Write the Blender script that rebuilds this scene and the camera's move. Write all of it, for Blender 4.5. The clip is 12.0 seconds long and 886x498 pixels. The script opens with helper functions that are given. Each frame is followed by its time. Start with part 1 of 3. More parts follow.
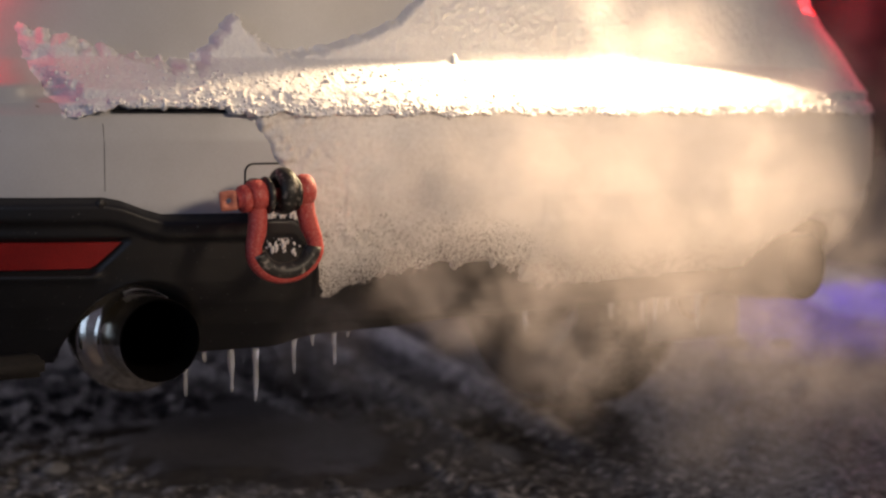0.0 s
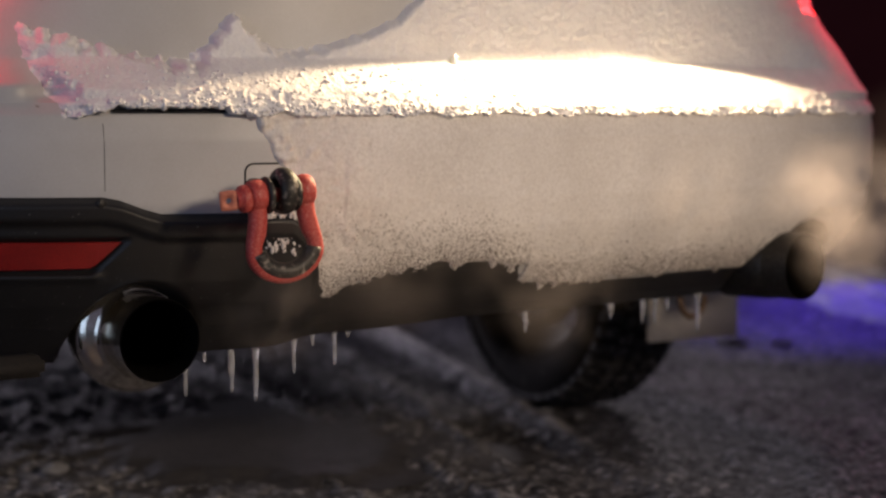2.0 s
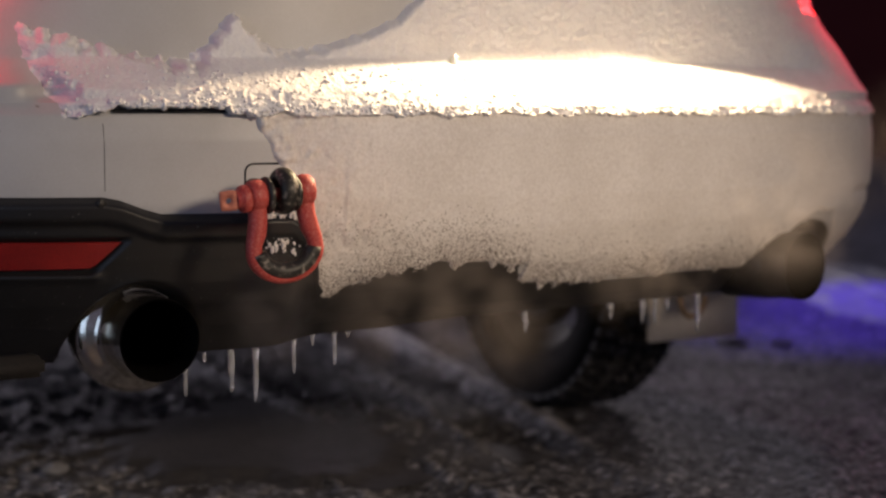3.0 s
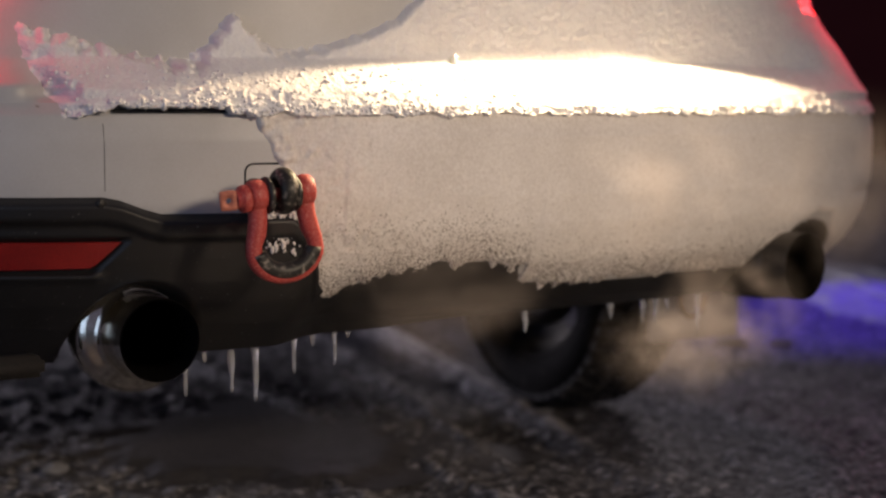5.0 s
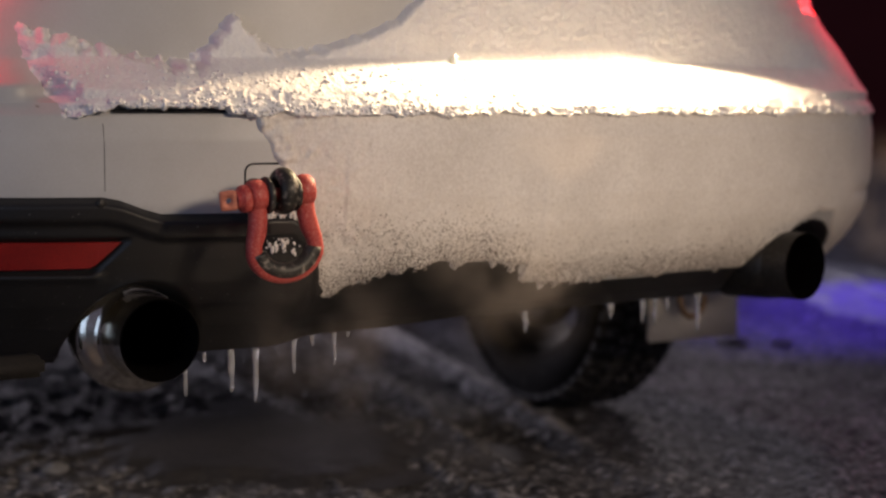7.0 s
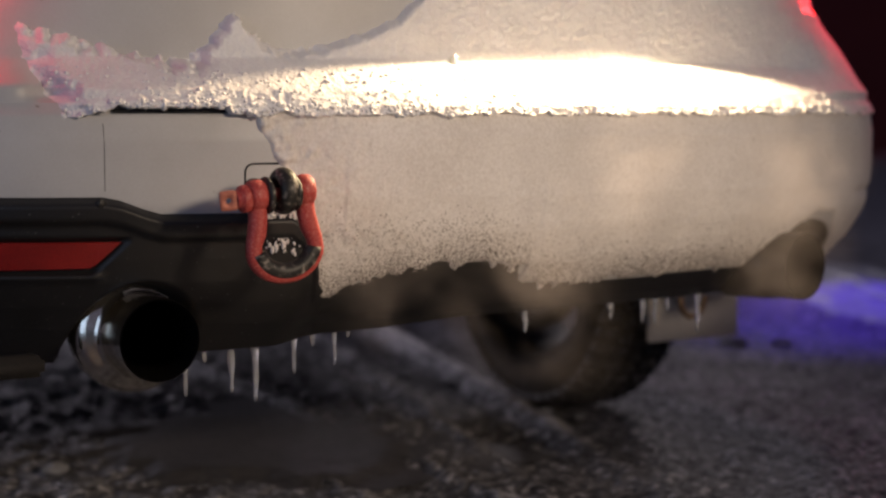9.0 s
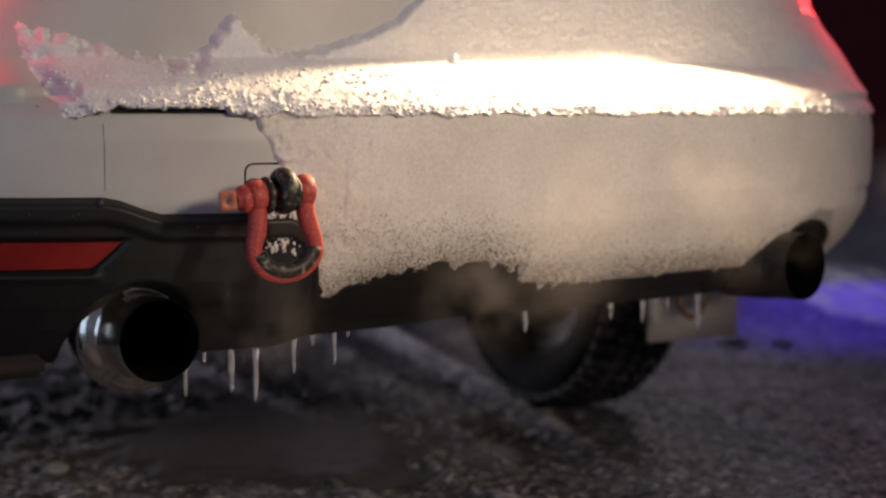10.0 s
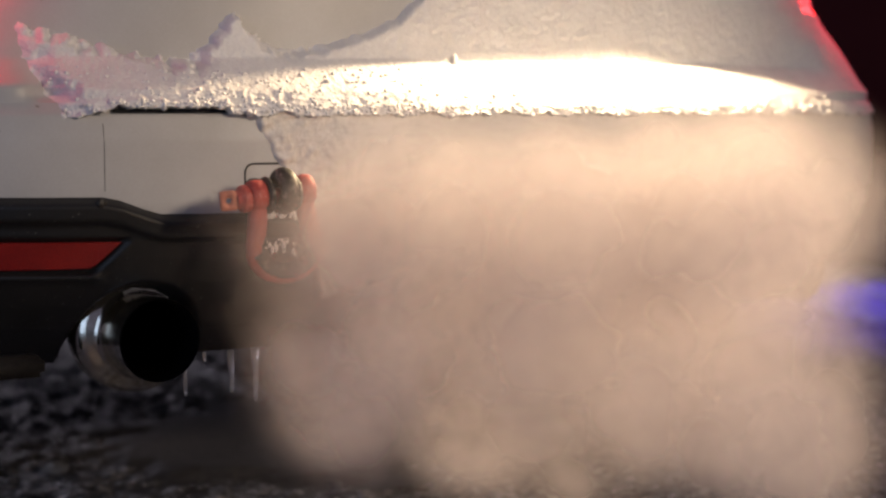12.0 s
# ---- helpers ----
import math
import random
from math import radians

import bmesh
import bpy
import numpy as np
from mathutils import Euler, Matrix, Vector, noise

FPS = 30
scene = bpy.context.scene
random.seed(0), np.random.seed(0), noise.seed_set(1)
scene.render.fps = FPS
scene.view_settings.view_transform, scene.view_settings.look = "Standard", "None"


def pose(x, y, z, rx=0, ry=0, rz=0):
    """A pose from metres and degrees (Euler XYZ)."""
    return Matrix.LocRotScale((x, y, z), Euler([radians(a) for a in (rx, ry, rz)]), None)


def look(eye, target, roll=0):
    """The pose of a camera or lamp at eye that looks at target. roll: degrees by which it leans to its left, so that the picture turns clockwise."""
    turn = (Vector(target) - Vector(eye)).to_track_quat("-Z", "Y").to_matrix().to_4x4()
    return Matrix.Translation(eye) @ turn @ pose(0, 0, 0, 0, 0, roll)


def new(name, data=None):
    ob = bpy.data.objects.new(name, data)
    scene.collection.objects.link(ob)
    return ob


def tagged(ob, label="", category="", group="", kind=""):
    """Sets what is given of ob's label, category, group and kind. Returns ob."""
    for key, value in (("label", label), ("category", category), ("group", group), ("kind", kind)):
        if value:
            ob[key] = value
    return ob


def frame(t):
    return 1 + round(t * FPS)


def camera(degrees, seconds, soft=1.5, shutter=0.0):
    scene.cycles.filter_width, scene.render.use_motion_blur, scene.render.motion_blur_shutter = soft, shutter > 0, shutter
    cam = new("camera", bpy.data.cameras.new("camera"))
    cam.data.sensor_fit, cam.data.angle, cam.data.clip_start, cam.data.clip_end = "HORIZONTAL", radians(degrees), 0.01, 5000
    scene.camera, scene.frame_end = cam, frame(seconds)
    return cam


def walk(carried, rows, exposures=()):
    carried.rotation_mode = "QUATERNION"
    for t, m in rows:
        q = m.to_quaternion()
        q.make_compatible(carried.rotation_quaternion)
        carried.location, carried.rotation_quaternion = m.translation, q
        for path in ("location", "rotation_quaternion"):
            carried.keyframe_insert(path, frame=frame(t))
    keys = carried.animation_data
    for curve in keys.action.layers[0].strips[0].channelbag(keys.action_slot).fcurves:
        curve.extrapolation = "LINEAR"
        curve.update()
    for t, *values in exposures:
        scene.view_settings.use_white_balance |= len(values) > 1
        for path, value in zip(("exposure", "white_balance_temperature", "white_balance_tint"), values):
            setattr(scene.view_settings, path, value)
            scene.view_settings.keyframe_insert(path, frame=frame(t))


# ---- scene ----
# ---------------------------------------------------------------- camera
EYE = (-1.201, -1.885, 0.62)
cam = camera(30.26, 12.0, soft=2.4)
VIEW = pose(*EYE, 90 - 4.95, 0, -30)
walk(cam, [(0, VIEW), (12, VIEW)])
cam.data.dof.use_dof = True
cam.data.dof.focus_distance = 2.06
cam.data.dof.aperture_fstop = 2.6

# ---------------------------------------------------------------- world and lights
world = bpy.data.worlds.new("night")
scene.world = world
world.use_nodes = True
world.node_tree.nodes["Background"].inputs[0].default_value = (0.58, 0.55, 0.84, 1)
world.node_tree.nodes["Background"].inputs[1].default_value = 0.125


def lamp(name, kind, m, energy, color, **settings):
    data = bpy.data.lights.new(name, kind)
    data.energy, data.color = energy, color
    for key, value in settings.items():
        if key == "size":
            data.size = value
        elif key == "size_y":
            data.shape, data.size_y = "RECTANGLE", value
        elif key == "radius":
            data.shadow_soft_size = value
        elif key == "cone":
            data.spot_size = radians(value)
        elif key == "blend":
            data.spot_blend = value
    ob = new(name, data)
    ob.matrix_world = m
    return ob


WARM = (1.0, 0.72, 0.42)
# the street lamp behind the viewer, to the right
lamp("street_light", "SPOT", look((0.85, -3.9, 1.7), (-0.09, 0, 0.47)), 395, (0.95, 0.735, 0.53), radius=0.22, cone=28, blend=1.0)
# added cool fill on the left, no lamp known there
lamp("yard_light", "AREA", look((-4.6, -1.7, 0.85), (-0.4, 0.7, 0.2)), 26, (0.50, 0.68, 1.0), size=2.6)
# added low fill from beyond the car, brightens the ground under it
lamp("yard_light", "AREA", look((-0.9, 6.2, 0.55), (0.3, 0.9, 0)), 210, (0.92, 0.84, 1.0), size=1.8, size_y=0.5)
# added fill from ahead on the right, lifts the ground there
lamp("yard_light", "SPOT", look((4.4, 4.6, 2.0), (0.5, 0.7, 0)), 125, (1.0, 0.88, 0.92), radius=0.25, cone=21, blend=1.0)
# the car's own headlamps on the snow ahead
for hx in (-0.6, 0.66):
    lamp("headlamp_light", "SPOT", look((hx, 4.55, 0.6), (hx, 8, 0.1)), 40, (1.0, 0.85, 0.6), radius=0.06, cone=42, blend=0.5)
# red tail lamps
for tx, ty, e in ((-0.72, 0.225, 0.6), (0.91, 0.22, 1.1)):
    lamp("tail_light", "POINT", Matrix.Translation((tx, ty, 0.815)), e, (1.0, 0.045, 0.06), radius=0.03)
# made-up red lamp out of view, tints the dark background red
lamp("red_yard_light", "SPOT", look((9.0, 8.0, 2.0), (14.8, 14.3, 1.9)), 420, (1.0, 0.04, 0.05), radius=0.2, cone=50, blend=0.8)
# the two number plate lamps under the boot handle
for px, tz in ((0.07, 0.672), (0.29, 0.625)):
    lamp("plate_light", "SPOT", look((px, 0.052, 0.845), (px, -0.932, tz)), 24, WARM, radius=0.008, cone=176, blend=0.06)
# light of an unseen blue lamp on the snow beside the car
lamp("blue_light", "SPOT", look((4.6, 3.6, 2.4), (2.35, 1.78, 0)), 430, (0.11, 0.03, 1.0), radius=0.1, cone=17, blend=0.7)


# ---------------------------------------------------------------- materials
def material(name, color, rough=0.5, metal=0.0, **more):
    """A principled material whose colour and roughness vary at two scales, with fine relief."""
    mat = bpy.data.materials.new(name)
    mat.use_nodes = True
    nodes, links = mat.node_tree.nodes, mat.node_tree.links
    bsdf = nodes["Principled BSDF"]
    coord = nodes.new("ShaderNodeTexCoord")
    bsdf.inputs["Roughness"].default_value = rough
    bsdf.inputs["Metallic"].default_value = metal
    dark = more.get("dark", tuple(c * 0.7 for c in color))

    def noise_at(scale, detail=4.0):
        tex = nodes.new("ShaderNodeTexNoise")
        tex.inputs["Scale"].default_value, tex.inputs["Detail"].default_value = scale, detail
        links.new(coord.outputs["Object"], tex.inputs["Vector"])
        return tex

    big, fine = noise_at(more.get("big", 6.0)), noise_at(more.get("fine", 220.0), 2.0)
    ramp = nodes.new("ShaderNodeValToRGB")
    lo, hi = more.get("ramp", (0.35, 0.65))
    ramp.color_ramp.elements[0].position, ramp.color_ramp.elements[1].position = lo, hi
    ramp.color_ramp.elements[0].color, ramp.color_ramp.elements[1].color = (*dark, 1), (*color, 1)
    mix = nodes.new("ShaderNodeMix")
    mix.inputs["Factor"].default_value = more.get("mixing", 0.5)
    links.new(big.outputs["Fac"], mix.inputs["A"])
    links.new(fine.outputs["Fac"], mix.inputs["B"])
    links.new(mix.outputs["Result"], ramp.inputs["Fac"])
    links.new(ramp.outputs["Color"], bsdf.inputs["Base Color"])
    bump = nodes.new("ShaderNodeBump")
    bump.inputs["Strength"].default_value = more.get("bump", 0.2)
    bump.inputs["Distance"].default_value = more.get("depth", 0.002)
    links.new(fine.outputs["Fac"], bump.inputs["Height"])
    links.new(bump.outputs["Normal"], bsdf.inputs["Normal"])
    if "speck" in more:
        spots = noise_at(more["speck"], 3.0)
        cut = nodes.new("ShaderNodeValToRGB")
        cut.color_ramp.elements[0].position, cut.color_ramp.elements[1].position = more.get("speck_at", (0.64, 0.72))
        links.new(spots.outputs["Fac"], cut.inputs["Fac"])
        over = nodes.new("ShaderNodeMix")
        over.data_type = "RGBA"
        over.inputs["B"].default_value = (*more.get("speck_color", (0.2, 0.18, 0.16)), 1)
        links.new(cut.outputs["Color"], over.inputs["Factor"])
        links.new(ramp.outputs["Color"], over.inputs["A"])
        links.new(over.outputs["Result"], bsdf.inputs["Base Color"])
    if "coat" in more:
        bsdf.inputs["Coat Weight"].default_value = more["coat"]
        bsdf.inputs["Coat Roughness"].default_value = 0.08
    if "subsurface" in more:
        bsdf.inputs["Subsurface Weight"].default_value = more["subsurface"]
        bsdf.inputs["Subsurface Radius"].default_value = (0.012, 0.010, 0.008)
        bsdf.inputs["Subsurface Scale"].default_value = 0.6
    if "clear" in more:
        bsdf.inputs["Transmission Weight"].default_value = more["clear"]
        bsdf.inputs["IOR"].default_value = 1.31
    if "glow" in more:
        bsdf.inputs["Emission Color"].default_value = (*color, 1)
        bsdf.inputs["Emission Strength"].default_value = more["glow"]
    return mat


PAINT = material("dirty_white_paint", (0.53, 0.54, 0.55), 0.45, dark=(0.42, 0.42, 0.42), big=5, fine=300, bump=0.03, mixing=0.15,
                 speck=60, speck_at=(0.72, 0.77), speck_color=(0.24, 0.22, 0.19))
BODY = material("white_paint", (0.62, 0.62, 0.61), 0.25, dark=(0.5, 0.5, 0.49), coat=0.7, bump=0.02)
SNOW = material("crusted_snow", (0.86, 0.86, 0.87), 0.75, dark=(0.74, 0.74, 0.76), big=30, fine=240, bump=0.45, depth=0.004, subsurface=0.1)
FROST = material("frost_crust", (0.82, 0.80, 0.78), 0.8, dark=(0.64, 0.61, 0.58), big=7, fine=240, bump=0.35, depth=0.002,
                 speck=110, speck_at=(0.62, 0.80), speck_color=(0.62, 0.59, 0.56))
PLASTIC = material("black_textured_plastic", (0.014, 0.0135, 0.014), 0.45, dark=(0.008, 0.008, 0.008), big=12, fine=700, bump=0.35, depth=0.001,
                   speck=260, speck_at=(0.69, 0.80), speck_color=(0.20, 0.19, 0.19))
UNDER = material("underbody_black", (0.016, 0.014, 0.013), 0.8, dark=(0.008, 0.007, 0.007), bump=0.4)
CHROME = material("polished_steel", (0.80, 0.76, 0.68), 0.18, 1.0, dark=(0.55, 0.50, 0.42), big=14, fine=160, bump=0.03)
SATIN = material("satin_steel", (0.84, 0.79, 0.68), 0.16, 1.0, dark=(0.70, 0.64, 0.52), big=14, fine=160, bump=0.05)
DULL = material("sooty_steel", (0.10, 0.095, 0.09), 0.45, 0.9, dark=(0.04, 0.038, 0.036), bump=0.1)
SOOT = material("soot", (0.003, 0.0025, 0.0025), 1.0, bump=0.2)
SOOT.node_tree.nodes["Principled BSDF"].inputs["Specular IOR Level"].default_value = 0.05
LENS = material("red_reflector", (0.27, 0.014, 0.012), 0.28, dark=(0.17, 0.008, 0.007), big=20, fine=500, bump=0.25, coat=0.3)
SHACKLE = material("frosted_red_coating", (0.50, 0.055, 0.045), 0.5, dark=(0.32, 0.025, 0.022), big=26, fine=500, bump=0.4, depth=0.001,
                   speck=420, speck_at=(0.45, 0.85), speck_color=(0.60, 0.22, 0.19))
BARE = material("bare_orange_metal", (0.55, 0.20, 0.13), 0.55, 0.2, dark=(0.40, 0.13, 0.09), big=60, bump=0.4, depth=0.001)
RUBBER = material("frosted_black_rubber", (0.022, 0.020, 0.018), 0.5, dark=(0.012, 0.011, 0.010), big=30, bump=0.3, depth=0.001,
                  speck=130, speck_at=(0.55, 0.72), speck_color=(0.26, 0.23, 0.20))
TYRE = material("tyre_rubber", (0.009, 0.0075, 0.007), 0.85, dark=(0.006, 0.005, 0.005), bump=0.4, speck=40, speck_color=(0.05, 0.045, 0.04))
TYRE.node_tree.nodes["Principled BSDF"].inputs["Specular IOR Level"].default_value = 0.15
# tread is paler than the rest of the tyre, with grey specks
TREAD = material("pale_tread", (0.030, 0.028, 0.028), 0.7, dark=(0.012, 0.011, 0.011), big=14, bump=0.4, speck=60, speck_at=(0.55, 0.66), speck_color=(0.14, 0.13, 0.13))
RIM = material("dark_wheel_alloy", (0.028, 0.026, 0.028), 0.7, 0.2, bump=0.1)
ICE = material("clear_ice", (0.92, 0.94, 0.96), 0.12, dark=(0.85, 0.87, 0.9), big=40, fine=180, bump=0.4, depth=0.002, clear=0.75)
GLASS = material("dark_window_glass", (0.012, 0.013, 0.015), 0.06, bump=0.02)
SEAM = material("dark_seam", (0.02, 0.02, 0.022), 0.8)
TAIL = material("lit_tail_lamp", (1.0, 0.035, 0.04), 0.3, glow=6.0)
FLAP = material("frosted_mud_flap", (0.66, 0.63, 0.60), 0.75, dark=(0.50, 0.47, 0.44), big=16, bump=0.4)
TAN = material("rusty_pipe", (0.30, 0.20, 0.13), 0.55, 0.5, dark=(0.16, 0.10, 0.06), big=30, bump=0.3)
GROUND = material("slush_over_asphalt", (0.20, 0.195, 0.205), 0.75, dark=(0.034, 0.032, 0.036), big=5, fine=55, ramp=(0.43, 0.60), mixing=0.62, bump=0.9, depth=0.014,
                  speck=48, speck_at=(0.56, 0.66), speck_color=(0.50, 0.48, 0.50))


def snow_on_ridges(mat):
    """Pale frozen snow wherever the ground stands a little higher."""
    nodes, links = mat.node_tree.nodes, mat.node_tree.links
    bsdf = nodes["Principled BSDF"]
    under = bsdf.inputs["Base Color"].links[0].from_socket
    spot, split, rise, mix = nodes.new("ShaderNodeTexCoord"), nodes.new("ShaderNodeSeparateXYZ"), nodes.new("ShaderNodeMapRange"), nodes.new("ShaderNodeMix")
    mix.data_type = "RGBA"
    links.new(spot.outputs["Object"], split.inputs[0])
    links.new(split.outputs["Z"], rise.inputs["Value"])
    rise.inputs["From Min"].default_value, rise.inputs["From Max"].default_value = 0.004, 0.016
    links.new(rise.outputs["Result"], mix.inputs["Factor"])
    links.new(under, mix.inputs["A"])
    mix.inputs["B"].default_value = (0.58, 0.55, 0.54, 1)
    links.new(mix.outputs["Result"], bsdf.inputs["Base Color"])


snow_on_ridges(GROUND)
BERM = material("packed_street_snow", (0.62, 0.62, 0.64), 0.75, dark=(0.34, 0.34, 0.36), big=9, fine=70, bump=0.8, depth=0.01)
BACKDROP = material("dark_backdrop_render", (0.03, 0.026, 0.028), 0.9, dark=(0.018, 0.016, 0.018), big=1.5, fine=20)
DARKICE = material("dark_ice", (0.105, 0.10, 0.105), 0.55, dark=(0.055, 0.052, 0.056), big=6, fine=60, bump=0.3, depth=0.004)
GRIT = material("road_grit", (0.24, 0.21, 0.19), 0.8, dark=(0.12, 0.105, 0.095))


def vapour(name, density, wisp=(0.30, 0.70)):
    """Steam: a thin scattering skin that thins out from a puff's heart to its rim."""
    mat = bpy.data.materials.new(name)
    mat.use_nodes = True
    nodes, links = mat.node_tree.nodes, mat.node_tree.links
    nodes.remove(nodes["Principled BSDF"])
    coord, info = nodes.new("ShaderNodeTexCoord"), nodes.new("ShaderNodeObjectInfo")
    flat = nodes.new("ShaderNodeVectorMath")
    flat.operation = "MULTIPLY"
    flat.inputs[1].default_value = (1, 0, 1)
    links.new(coord.outputs["Object"], flat.inputs[0])
    dist = nodes.new("ShaderNodeVectorMath")
    dist.operation = "LENGTH"
    links.new(flat.outputs[0], dist.inputs[0])
    fall = nodes.new("ShaderNodeMapRange")
    fall.interpolation_type = "SMOOTHERSTEP"
    fall.inputs["From Min"].default_value, fall.inputs["From Max"].default_value = 0.02, 0.82
    fall.inputs["To Min"].default_value, fall.inputs["To Max"].default_value = 1.0, 0.0
    links.new(dist.outputs["Value"], fall.inputs["Value"])
    shift = nodes.new("ShaderNodeVectorMath")
    shift.operation = "MULTIPLY_ADD"
    shift.inputs[1].default_value = (37, 23, 51)
    links.new(info.outputs["Random"], shift.inputs[0])
    links.new(coord.outputs["Object"], shift.inputs[2])
    tex = nodes.new("ShaderNodeTexNoise")
    tex.inputs["Scale"].default_value, tex.inputs["Detail"].default_value = 1.8, 2.0
    links.new(shift.outputs[0], tex.inputs["Vector"])
    wisps = nodes.new("ShaderNodeMapRange")
    wisps.interpolation_type = "SMOOTHSTEP"
    wisps.inputs["From Min"].default_value, wisps.inputs["From Max"].default_value = wisp
    links.new(tex.outputs["Fac"], wisps.inputs["Value"])
    amount = nodes.new("ShaderNodeMath")
    amount.operation = "MULTIPLY"
    links.new(fall.outputs["Result"], amount.inputs[0])
    links.new(wisps.outputs["Result"], amount.inputs[1])
    scale = nodes.new("ShaderNodeMath")
    scale.operation = "MULTIPLY"
    scale.inputs[1].default_value = density
    links.new(amount.outputs[0], scale.inputs[0])
    clear, skin, deep = nodes.new("ShaderNodeBsdfTransparent"), nodes.new("ShaderNodeBsdfDiffuse"), nodes.new("ShaderNodeBsdfTranslucent")
    # steam is white; its pink tint here stands for red lamp light
    skin.inputs["Color"].default_value = deep.inputs["Color"].default_value = (0.99, 0.90, 0.90, 1)
    soft_way, geo = nodes.new("ShaderNodeVectorMath"), nodes.new("ShaderNodeNewGeometry")
    soft_way.operation = "MULTIPLY_ADD"
    soft_way.inputs[1].default_value = (0.20, 0.20, 0.20)
    soft_way.inputs[2].default_value = (0.05, -0.95, 0.0)
    links.new(geo.outputs["Normal"], soft_way.inputs[0])
    links.new(soft_way.outputs[0], skin.inputs["Normal"])
    links.new(soft_way.outputs[0], deep.inputs["Normal"])
    both, blend = nodes.new("ShaderNodeMixShader"), nodes.new("ShaderNodeMixShader")
    both.inputs[0].default_value = 0.5
    links.new(skin.outputs[0], both.inputs[1])
    links.new(deep.outputs[0], both.inputs[2])
    links.new(scale.outputs[0], blend.inputs[0])
    links.new(clear.outputs[0], blend.inputs[1])
    links.new(both.outputs[0], blend.inputs[2])
    links.new(blend.outputs[0], nodes["Material Output"].inputs["Surface"])
    return mat


THIN, MEDIUM, DENSE = vapour("thin_steam", 0.08), vapour("steam", 0.17, (0.28, 0.70)), vapour("dense_steam", 0.46, (0.05, 0.70))
scene.cycles.transparent_max_bounces = 96


# ---------------------------------------------------------------- mesh helpers
def mesh_of(name, verts, faces, mat, smooth=True):
    data = bpy.data.meshes.new(name)
    data.from_pydata([tuple(map(float, v)) for v in verts], [], faces)
    data.materials.append(mat)
    if smooth:
        data.polygons.foreach_set("use_smooth", [True] * len(data.polygons))
    data.update()
    return data


def child(name, data, parent, label=""):
    ob = new(name, data)
    ob.parent = parent
    return tagged(ob, label)


def part(name, bm, mat, parent, label="", smooth=True):
    bm.normal_update()
    data = bpy.data.meshes.new(name)
    bm.to_mesh(data)
    bm.free()
    data.materials.append(mat)
    if smooth:
        data.polygons.foreach_set("use_smooth", [True] * len(data.polygons))
    return child(name, data, parent, label)


def sheet(xs, vs, at, keep=None):
    """Vertices and quads of a surface at(x, v) over a net of xs and vs."""
    verts = [at(x, v) for v in vs for x in xs]
    n = len(xs)
    faces = []
    for j in range(len(vs) - 1):
        for i in range(n - 1):
            if keep is None or keep(0.5 * (xs[i] + xs[i + 1]), 0.5 * (vs[j] + vs[j + 1])):
                a = j * n + i
                faces.append((a, a + 1, a + n + 1, a + n))
    return verts, faces


def lathe(profile, turns=48, axis="y", close=False):
    """A surface of revolution from (radius, along) pairs."""
    bm = bmesh.new()
    rings = []
    for r, d in profile:
        ring = []
        for i in range(turns):
            a = 2 * math.pi * i / turns
            p = {"y": (r * math.cos(a), d, r * math.sin(a)), "x": (d, r * math.cos(a), r * math.sin(a)), "z": (r * math.cos(a), r * math.sin(a), d)}[axis]
            ring.append(bm.verts.new(p))
        rings.append(ring)
    pairs = list(zip(rings, rings[1:])) + ([(rings[-1], rings[0])] if close else [])
    for a, b in pairs:
        for i in range(turns):
            bm.faces.new((a[i], a[(i + 1) % turns], b[(i + 1) % turns], b[i]))
    bmesh.ops.recalc_face_normals(bm, faces=bm.faces)
    return bm


def tube(path, radius, sides=16, bm=None):
    """A round bar along a path of points; radius a number or one for each point."""
    bm = bm or bmesh.new()
    path = [Vector(p) for p in path]
    radii = radius if isinstance(radius, (list, tuple)) else [radius] * len(path)
    rings, side = [], None
    for i, p in enumerate(path):
        way = (path[min(i + 1, len(path) - 1)] - path[max(i - 1, 0)]).normalized()
        if side is None:
            side = way.cross(Vector((0, 1, 0.01))).normalized()
        side = (side - way * side.dot(way)).normalized()
        up = way.cross(side)
        rings.append([bm.verts.new(p + (side * math.cos(2 * math.pi * k / sides) + up * math.sin(2 * math.pi * k / sides)) * radii[i]) for k in range(sides)])
    for a, b in zip(rings, rings[1:]):
        for k in range(sides):
            bm.faces.new((a[k], a[(k + 1) % sides], b[(k + 1) % sides], b[k]))
    bm.faces.new(rings[0][::-1])
    bm.faces.new(rings[-1])
    bmesh.ops.recalc_face_normals(bm, faces=bm.faces)
    return bm


def block(size, at=(0, 0, 0), bevel=0.004, bm=None):
    bm = bm or bmesh.new()
    made = bmesh.ops.create_cube(bm, size=1, matrix=Matrix.LocRotScale(at, None, size))
    edges = list({e for v in made["verts"] for e in v.link_edges})
    bmesh.ops.bevel(bm, geom=edges, offset=bevel, segments=2, affect="EDGES")
    return bm


def smoothstep(a, b, v):
    s = min(max((v - a) / (b - a), 0.0), 1.0)
    return s * s * (3 - 2 * s)


def table(v, pairs):
    return float(np.interp(v, [p[0] for p in pairs], [p[1] for p in pairs]))


def spread(a, b, n):
    return [a + (b - a) * i / (n - 1) for i in range(n)]


def rough(x, y, z, scale, octaves=3):
    return noise.fractal(Vector((x, y, z)) * scale, 0.8, 2.1, octaves)


